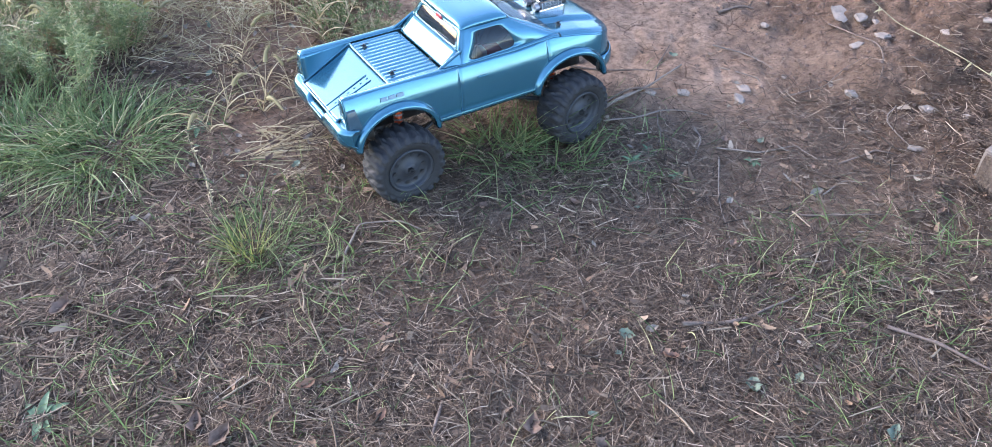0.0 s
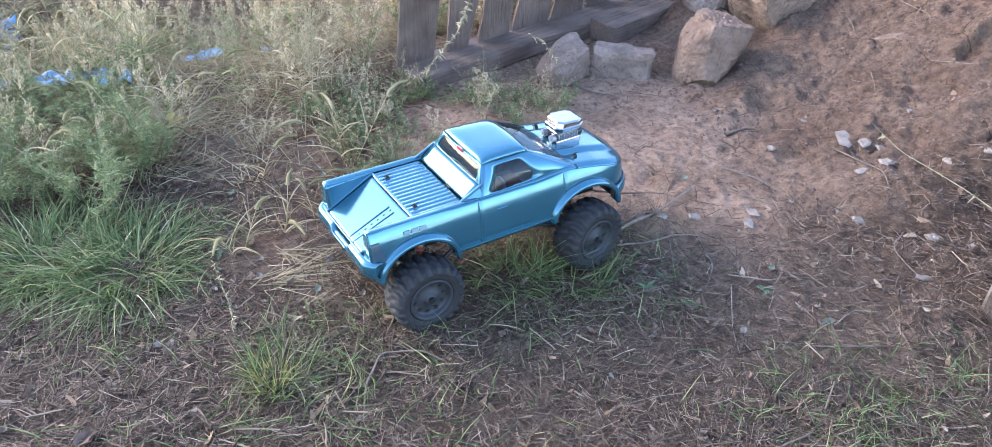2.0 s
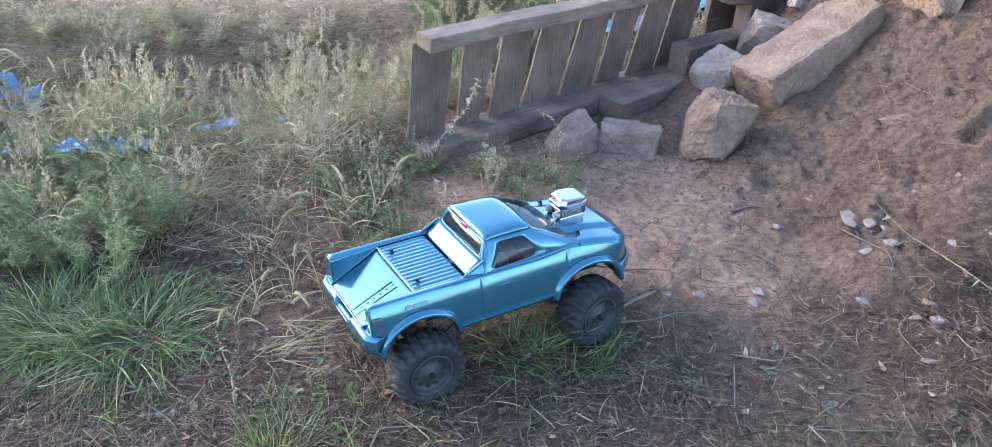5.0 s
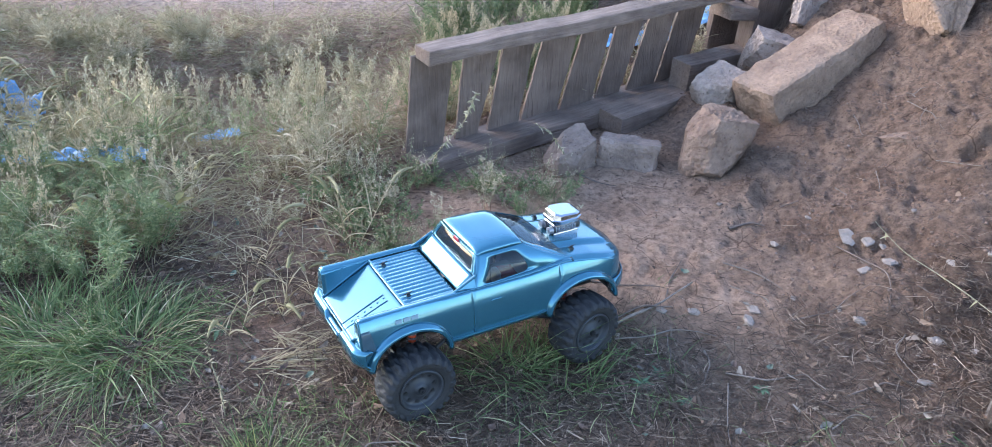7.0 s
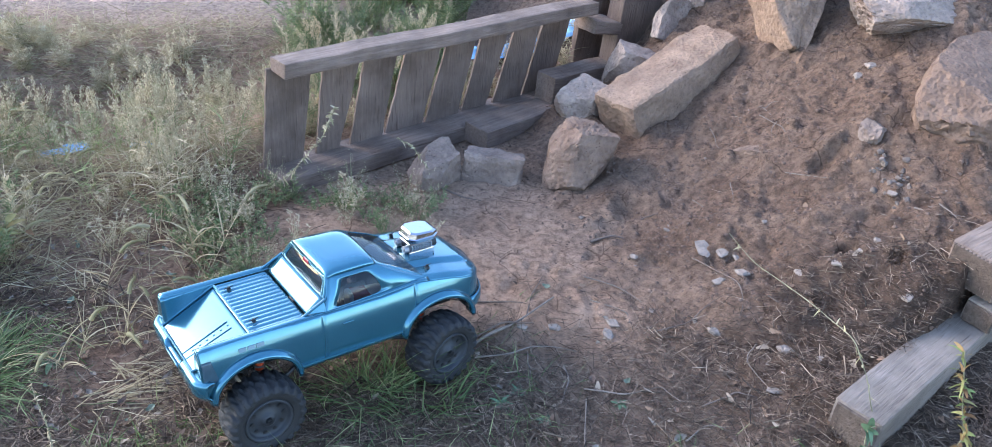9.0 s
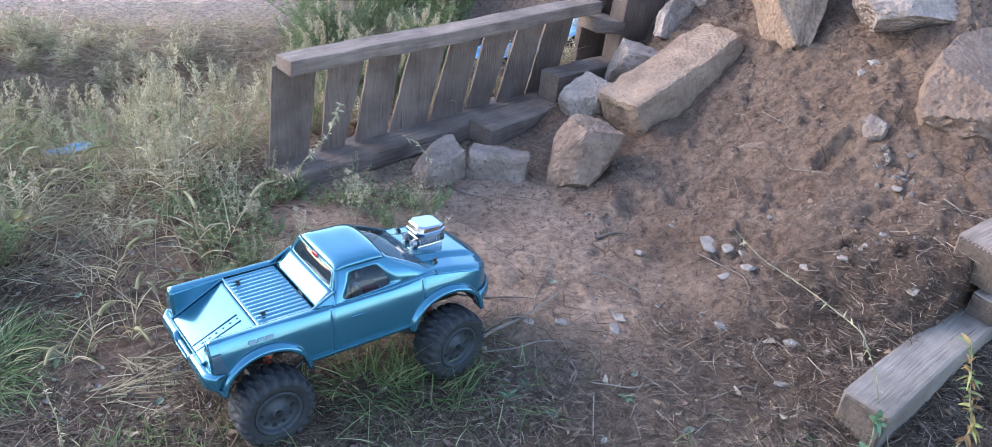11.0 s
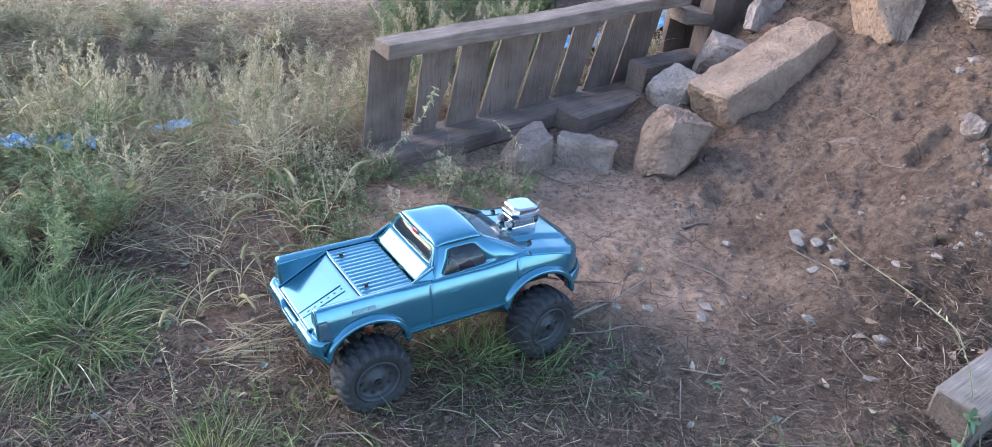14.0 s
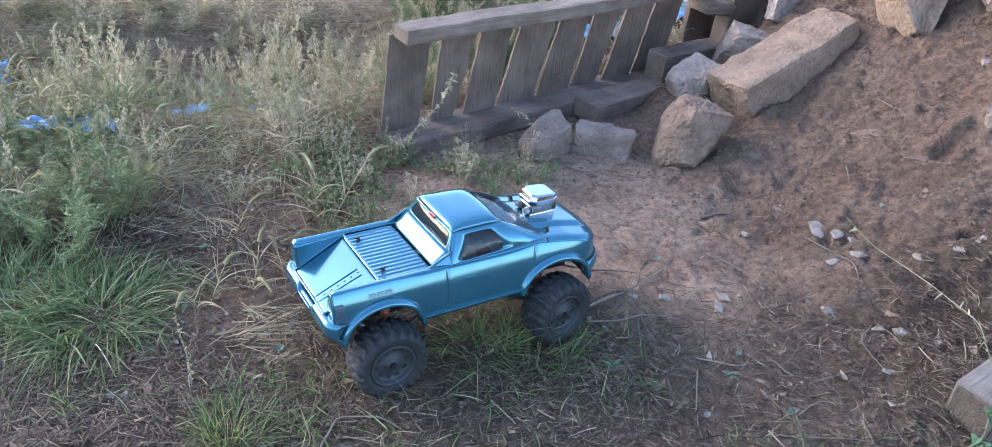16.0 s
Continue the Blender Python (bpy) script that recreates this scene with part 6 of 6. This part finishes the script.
def leaf_mesh(name, length, width, curl, fold, mat, lobes=0.0):
    nu, nv = 10, 6
    v = []
    for i in range(nu + 1):
        u = i / nu
        w = width * (math.sin(math.pi * u ** 0.8) ** 0.8 + 0.02) * (1 + lobes * math.sin(u * 19) + 0.25 * noise.noise(Vector((u * 6, length * 300, 1))))
        for j in range(nv + 1):
            s = 2 * j / nv - 1
            v.append((length * (u - 0.5), s * w / 2, curl * (u - 0.5) ** 2 * length * 2 + fold * abs(s) * w + 0.005 * noise.noise(Vector((u * 4, s * 2, length * 90)))))
    return grid_mesh(name, v, nu + 1, nv + 1, mat)


GREEN_LEAF = plain("fallen_green_leaf", (0.10, 0.12, 0.075), 0.6, grain=0.3, size=70.0)
BROWN_LEAF = plain("fallen_brown_leaf", (0.14, 0.085, 0.058), 0.8, grain=0.45, size=70.0)
PALE_LEAF = plain("fallen_pale_leaf", (0.19, 0.15, 0.115), 0.8, grain=0.35, size=70.0)
LEAVES = {"orange": leaf_mesh("leaf_o", 0.036, 0.020, 0.5, 0.35, ORANGE_LEAF), "green": leaf_mesh("leaf_g", 0.036, 0.026, 0.25, 0.12, GREEN_LEAF, 0.1), "brown": leaf_mesh("leaf_b", 0.038, 0.024, 0.6, 0.3, BROWN_LEAF, 0.12), "pale": leaf_mesh("leaf_p", 0.028, 0.018, 0.4, 0.25, PALE_LEAF, 0.1)}
LEAF_WORDS = {"orange": "curled orange-brown dead leaf on mulch", "green": "fallen dull green leaf on mulch", "brown": "curled dark brown dead leaf on soil", "pale": "pale dry leaf scrap on soil"}


def lay_leaf(kind, x, y, size=1.0):
    ob = new("fallen_leaf", LEAVES[kind])
    ob.matrix_world = pose(x, y, float(ground_z(x, y)) + 0.006, float(rng.normal(0, 14)), float(rng.normal(0, 12)), float(rng.uniform(0, 360))) @ Matrix.Diagonal((size * 0.72, size * 0.60, size * 0.8, 1))
    tagged(ob, LEAF_WORDS[kind], "leaf", "fallen leaves")


for kind, x, y, size in (("orange", -0.273, 0.679, 1.0), ("orange", 0.192, 0.765, 0.9), ("green", 0.137, 0.802, 0.9), ("green", 0.298, 0.731, 1.2), ("brown", -0.652, 0.801, 1.3), ("orange", -0.172, 0.639, 0.9),
                         ("brown", 0.015, 0.64, 1.3), ("pale", 0.171, 0.813, 1.0), ("pale", -0.243, 0.71, 0.8), ("green", 0.358, 0.749, 0.7), ("brown", -0.359, 0.598, 1.3), ("green", 0.462, 0.677, 1.0), ("brown", -0.397, 0.613, 1.2),
                         ("green", 0.379, 1.254, 0.7), ("pale", 0.157, 1.23, 1.0), ("pale", -0.62, 0.99, 1.0), ("brown", 0.10, 0.62, 1.0), ("pale", 0.31, 1.10, 0.9), ("pale", 0.45, 1.13, 1.2)):
    lay_leaf(kind, x, y, size)
for x, y, z in scatter(95, -0.95, 0.95, 0.5, 1.7, lambda x, y: 0.1 + 0.8 * litter(x, y)):
    lay_leaf(("brown", "brown", "pale", "green", "brown", "brown")[int(rng.integers(0, 6))], float(x), float(y), float(rng.uniform(0.35, 0.75)))

for x, y, z in scatter(130, -0.85, -0.30, 1.05, 1.62):
    lay_leaf(("brown", "pale", "brown", "pale", "green")[int(rng.integers(0, 5))], float(x), float(y), float(rng.uniform(0.4, 0.8)))

# broad-leaved rosettes and the leafy stalks by the timber
ROSETTE = plain("rosette_leaf", (0.075, 0.12, 0.055), 0.7, grain=0.3, size=70.0)


def broad_leaf(name, length, width):
    nu, nv, v = 8, 4, []
    for i in range(nu + 1):
        u = i / nu
        w = width * (math.sin(math.pi * min(1, u * 0.96 + 0.04) ** 0.75) ** 0.7 * 0.5 + 0.03)
        for j in range(nv + 1):
            q = 2 * j / nv - 1
            v.append((length * u, q * w, length * (0.42 * u - 0.40 * u * u) + 0.25 * abs(q) * w))
    return grid_mesh(name, v, nu + 1, nv + 1, ROSETTE)


BROAD = broad_leaf("broad_leaf", 0.06, 0.017)
for x, y, size in ((0.16, 1.19, 0.42), (0.19, 1.23, 0.36), (0.235, 1.16, 0.32), (0.36, 1.20, 0.28), (-0.60, 1.24, 0.5), (-0.60, 0.62, 0.6)):
    r = root("broadleaf_weed", pose(x, y, float(ground_z(x, y)), 0, 0, 70 * size), "small dark green broad-leaved weed flat on soil", "weed", "low weeds")
    for k in range(11):
        q = float(rng.uniform(0.55, 1.1)) * size
        part("leaf", BROAD, None, r, at=pose(0, 0, 0.001, 0, float(rng.normal(0, 10)), 137.5 * k) @ Matrix.Diagonal((q, q, q, 1)))


STALK = plain("stalk_green_brown", (0.19, 0.17, 0.095), 0.75, grain=0.35, size=60.0)


def stalk(name, pts, r, leaf_n, leaf_len, leaf_wide, label, leaf_mat=None, bud=False):
    """A leafy stalk through a few places, its leaves along it."""
    th = root(name, Matrix.Translation(Vector(pts[0])), label, "weed", "stalks")
    rel = [tuple(np.array(p) - np.array(pts[0])) for p in pts]
    part("stem", twig_mesh("stem", rel, r * 0.85, r * 0.35, STALK, 0.003, 5), None, th)
    rel = np.array(rel)
    t = rng.uniform(0.15, 1, leaf_n) * (len(rel) - 1)
    c = np.stack([np.interp(t, np.arange(len(rel)), rel[:, k]) for k in range(3)], -1)
    ll = leaf_len * rng.uniform(0.5, 1.2, leaf_n)
    w = unit(rng.normal(0, 1, (leaf_n, 3)) + np.array([0, 0, 0.4])) * ll[:, None]
    b = np.stack([np.zeros(leaf_n), np.zeros(leaf_n), -0.4 * ll], -1)
    v, f = blades(c, w, b, leaf_wide * rng.uniform(0.6, 1.2, leaf_n), 5, 0.15)
    part("foliage", fast_mesh("leaves", v, f, leaf_mat or MIXED), None, th)
    return th


for pts, r, n, ll, lw, lab, mt in (
        (((0.02, 1.90, 0.0), (-0.01, 1.89, 0.06), (-0.045, 1.885, 0.115), (-0.085, 1.885, 0.135)), 0.0022, 46, 0.012, 0.004, "dry bent weed stalk with crumpled leaves before the fence", DRY_GRASS),
        (((-0.40, 1.80, 0.0), (-0.31, 1.80, 0.07), (-0.24, 1.82, 0.16), (-0.215, 1.83, 0.23)), 0.0020, 110, 0.015, 0.0045, "thin leafy weed stalk leaning across the fence", MIXED),
        (((0.775, 1.100, 0.0), (0.760, 1.125, 0.050), (0.731, 1.151, 0.127), (0.714, 1.208, 0.166), (0.696, 1.321, 0.144), (0.645, 1.502, 0.102), (0.628, 1.666, 0.078), (0.605, 1.763, 0.064)), 0.0015, 20, 0.016, 0.004, "long arching straw-green stalk beside the weathered timber", FOXTAIL),
        (((0.85, 1.085, 0.06), (0.885, 1.10, 0.13), (0.87, 1.13, 0.20), (0.855, 1.15, 0.26)), 0.002, 60, 0.022, 0.007, "withering green and brown weed before the timber", AUTUMN),
        (((0.70, 1.06, 0.03), (0.715, 1.07, 0.09), (0.72, 1.085, 0.13)), 0.0018, 18, 0.028, 0.014, "small green weed before the timber's end", ROSETTE),
        (((-0.50, 1.02, 0.0), (-0.515, 1.04, 0.06), (-0.535, 1.06, 0.12)), 0.0016, 44, 0.008, 0.0026, "thin pale weed stalk with tiny seed pods", THATCH),
        (((-0.52, 1.16, 0.0), (-0.45, 1.15, 0.015), (-0.38, 1.17, 0.02), (-0.32, 1.19, 0.012)), 0.0015, 26, 0.012, 0.003, "fallen straw-coloured seed stalk on bare soil", FOXTAIL)):
    x, y, z = pts[0]
    dz = float(ground_z(x, y)) - 0.004 - z
    stalk("weed_stalk", [(a, b, c + dz) for a, b, c in pts], r, n, ll, lw, lab, mt)

# stones and clods
GREY_STONE = rock_material("grey_shale", (0.165, 0.128, 0.102), (0.31, 0.250, 0.204), 0.4)


def shard(x, y, sx, sy, sz, seed, mat, label):
    """A flat broken flake of stone with sharp corners."""
    r = random.Random(seed)
    n = r.choice((5, 6, 7))
    bm = bmesh.new()
    ang = sorted((k + r.uniform(-0.35, 0.35)) * 2 * math.pi / n for k in range(n))
    rim = [(math.cos(a) * sx * 0.5 * r.uniform(0.7, 1.1), math.sin(a) * sy * 0.5 * r.uniform(0.7, 1.1)) for a in ang]
    rings = [[bm.verts.new((px * k, py * k, h * sz + 0.15 * sz * r.uniform(-1, 1))) for px, py in rim] for k, h in ((1.0, -0.5), (1.04, 0.2), (0.72, 0.6))]
    for lo, hi in zip(rings, rings[1:]):
        for k in range(n):
            bm.faces.new((lo[k], lo[(k + 1) % n], hi[(k + 1) % n], hi[k]))
    bm.faces.new(rings[-1])
    bm.faces.new(rings[0][::-1])
    me = bpy.data.meshes.new("stone")
    bm.to_mesh(me)
    bm.free()
    me.materials.append(mat)
    ob = new("stone", me)
    ob.matrix_world = pose(x, y, float(ground_z(x, y)) + sz * 0.3, r.uniform(-14, 14), r.uniform(-14, 14), r.uniform(0, 360))
    return tagged(ob, label, "stone", "small stones")


for i, (x, y, sx, sy, sz, mt) in enumerate((
        (0.374, 1.425, 0.034, 0.020, 0.014, 0), (0.362, 1.391, 0.028, 0.022, 0.016, 0), (0.261, 1.401, 0.026, 0.020, 0.014, 0), (0.557, 1.392, 0.026, 0.020, 0.020, 0), (0.636, 1.535, 0.030, 0.026, 0.018, 1),
        (0.577, 1.624, 0.048, 0.036, 0.014, 1), (0.610, 1.605, 0.030, 0.026, 0.014, 0), (0.640, 1.592, 0.022, 0.020, 0.012, 0), (0.587, 1.522, 0.026, 0.020, 0.016, 0), (0.673, 1.335, 0.026, 0.020, 0.020, 1),
        (0.437, 1.633, 0.022, 0.016, 0.014, 1), (-0.605, 0.995, 0.030, 0.020, 0.016, 1), (0.062, 1.505, 0.030, 0.024, 0.022, 2), (0.455, 1.47, 0.018, 0.014, 0.012, 0), (0.53, 1.43, 0.014, 0.012, 0.010, 1), (0.20, 1.40, 0.022, 0.018, 0.014, 0),
        (0.879, 1.535, 0.018, 0.014, 0.014, 1), (0.791, 1.491, 0.022, 0.016, 0.012, 0), (0.73, 1.499, 0.024, 0.018, 0.014, 1), (0.89, 1.393, 0.026, 0.020, 0.014, 0), (0.944, 1.662, 0.026, 0.018, 0.014, 1), (0.678, 1.338, 0.026, 0.026, 0.014, 1),
        (0.633, 1.241, 0.028, 0.018, 0.012, 0), (0.724, 1.30, 0.020, 0.016, 0.012, 0), (0.842, 1.517, 0.014, 0.012, 0.010, 1), (0.70, 1.66, 0.014, 0.010, 0.010, 1), (0.52, 1.72, 0.016, 0.012, 0.010, 1), (0.34, 1.78, 0.014, 0.012, 0.010, 0),
        (1.012, 2.069, 0.034, 0.026, 0.022, 0), (0.975, 2.04, 0.026, 0.022, 0.02, 0))):
    tint = (GREY_STONE, PALE_ROCK, BROWN_ROCK)[mt]
    words = ("small flat grey stone shard on bare soil", "small pale stone on bare soil", "small brown stone on bare soil")[mt]
    if mt == 2:
        rock("stone", (x, y, float(ground_z(x, y)) + sz * 0.22), (sx, sy, sz * 0.7), (6 * (i % 3), 5 * (i % 4), 47 * i), 100 + i, tint, words, 10, 0.62, "stone", "small stones", 3)
    else:
        shard(x, y, sx * 1.2, sy * 1.1, sz * 0.34, 100 + i, GREY_STONE, words)


def lumps(name, places, sizes, mat, label, category):
    """Very many small uneven lumps in one mesh."""
    bm = bmesh.new()
    bmesh.ops.create_icosphere(bm, subdivisions=1, radius=1.0)
    v0 = np.array([v.co[:] for v in bm.verts])
    f0 = np.array([[v.index for v in f.verts] for f in bm.faces])
    bm.free()
    n, k = len(places), len(v0)
    v = v0[None] * rng.uniform(0.4, 1.2, (n, k, 1)) * np.stack([rng.uniform(0.7, 1.3, n), rng.uniform(0.7, 1.3, n), rng.uniform(0.5, 0.85, n)], -1)[:, None] * sizes[:, None, None]
    v = v + places[:, None]
    f = f0[None] + (np.arange(n) * k)[:, None, None]
    return tagged(new(name, fast_mesh(name, v.reshape(-1, 3), f.reshape(-1, 3), mat)), label, category, kind="stuff")


def bank_weight(x, y):
    u = 0.85 * x + 0.35 * (y - 1.3) - 0.30
    return 0.05 + 0.95 * smooth(-0.02, 0.3, u)


CLOD = rock_material("clod", (0.105, 0.067, 0.049), (0.190, 0.127, 0.093), 0.8)
pl = scatter(60000, -0.4, 1.5, 1.1, 2.6, bank_weight)
pl[:, 2] -= 0.001
lumps("soil_clods", pl, 0.0012 + 0.0050 * rng.uniform(0, 1, len(pl)) ** 4, CLOD, "crumbly reddish soil clods on the bank", "soil")
MORTAR = rock_material("crumbled_mortar", (0.115, 0.086, 0.068), (0.195, 0.152, 0.124), 0.5)
k = rng.uniform(0, 1, (34, 2))
px, py = 0.905 + 0.085 * np.sqrt(k[:, 0]) * (1.2 - 0.4 * k[:, 1]), 1.785 - 0.150 * k[:, 1] ** 1.2 - 0.02 * k[:, 0]
for i in range(34):
    q = float(0.006 + 0.011 * rng.uniform(0, 1) ** 2)
    rock("stone", (float(px[i]), float(py[i]), float(ground_z(px[i], py[i])) + q * 0.05), (q, q * 0.85, q * 0.75), (20 * (i % 5), 15 * (i % 4), 67 * i), 300 + i, MORTAR, "small crumb of pale mortar on loose soil", 8, 0.7, "stone", "mortar crumbs", 2)
GRIT = rock_material("grit", (0.20, 0.145, 0.115), (0.36, 0.285, 0.235), 0.3)
pl = scatter(90, -0.7, 1.5, 0.9, 2.6, lambda x, y: 0.3 + 0.7 * bank_weight(x, y))
lumps("grit", pl, 0.0016 + 0.0045 * rng.uniform(0, 1, len(pl)) ** 3, GRIT, "scattered pale grit and pebbles on the soil", "gravel")


# ---- blue plastic sheeting ----
def plastic(x, y, sx, sy, turn, seed, lift=0.01, hump=0.03):
    nu = nv = 22
    v = []
    for j in range(nv + 1):
        for i in range(nu + 1):
            a, b = (i / nu - 0.5), (j / nv - 0.5)
            edge = 1 + 0.18 * noise.noise(Vector((a * 3, b * 3, seed)))
            px, py = a * sx * edge, b * sy * edge
            c, s_ = math.cos(turn), math.sin(turn)
            wx, wy = x + px * c - py * s_, y + px * s_ + py * c
            h = hump * (0.5 + 0.5 * noise.noise(Vector((a * 5, b * 5, seed + 3)))) + 0.35 * hump * abs(noise.noise(Vector((a * 13, b * 13, seed))))
            v.append((wx, wy, float(ground_z(wx, wy)) + lift + h))
    ob = new("plastic_sheet", grid_mesh("plastic_sheet", v, nv + 1, nu + 1, TARP))
    ob.modifiers.new("thickness", 'SOLIDIFY').thickness = 0.001
    return tagged(ob, "crumpled bright blue plastic sheet lying among weeds", "plastic sheet", "blue plastic sheets")


TARP = plain("blue_plastic", (0.19, 0.36, 0.56), 0.45, grain=0.2, size=25.0)
plastic(-1.27, 1.86, 0.34, 0.09, 0.1, 1, 0.01, 0.04)
plastic(-1.62, 2.16, 0.22, 0.16, 0.2, 2, 0.02, 0.06)
plastic(-1.06, 1.85, 0.09, 0.07, 0.3, 6, 0.015, 0.03)
plastic(-1.02, 2.26, 0.13, 0.05, 0.5, 3, 0.01, 0.02)
plastic(-0.80, 2.24, 0.06, 0.05, 0.4, 4, 0.01, 0.03)
plastic(0.27, 2.79, 0.50, 0.10, 0.45, 5, 0.01, 0.03)
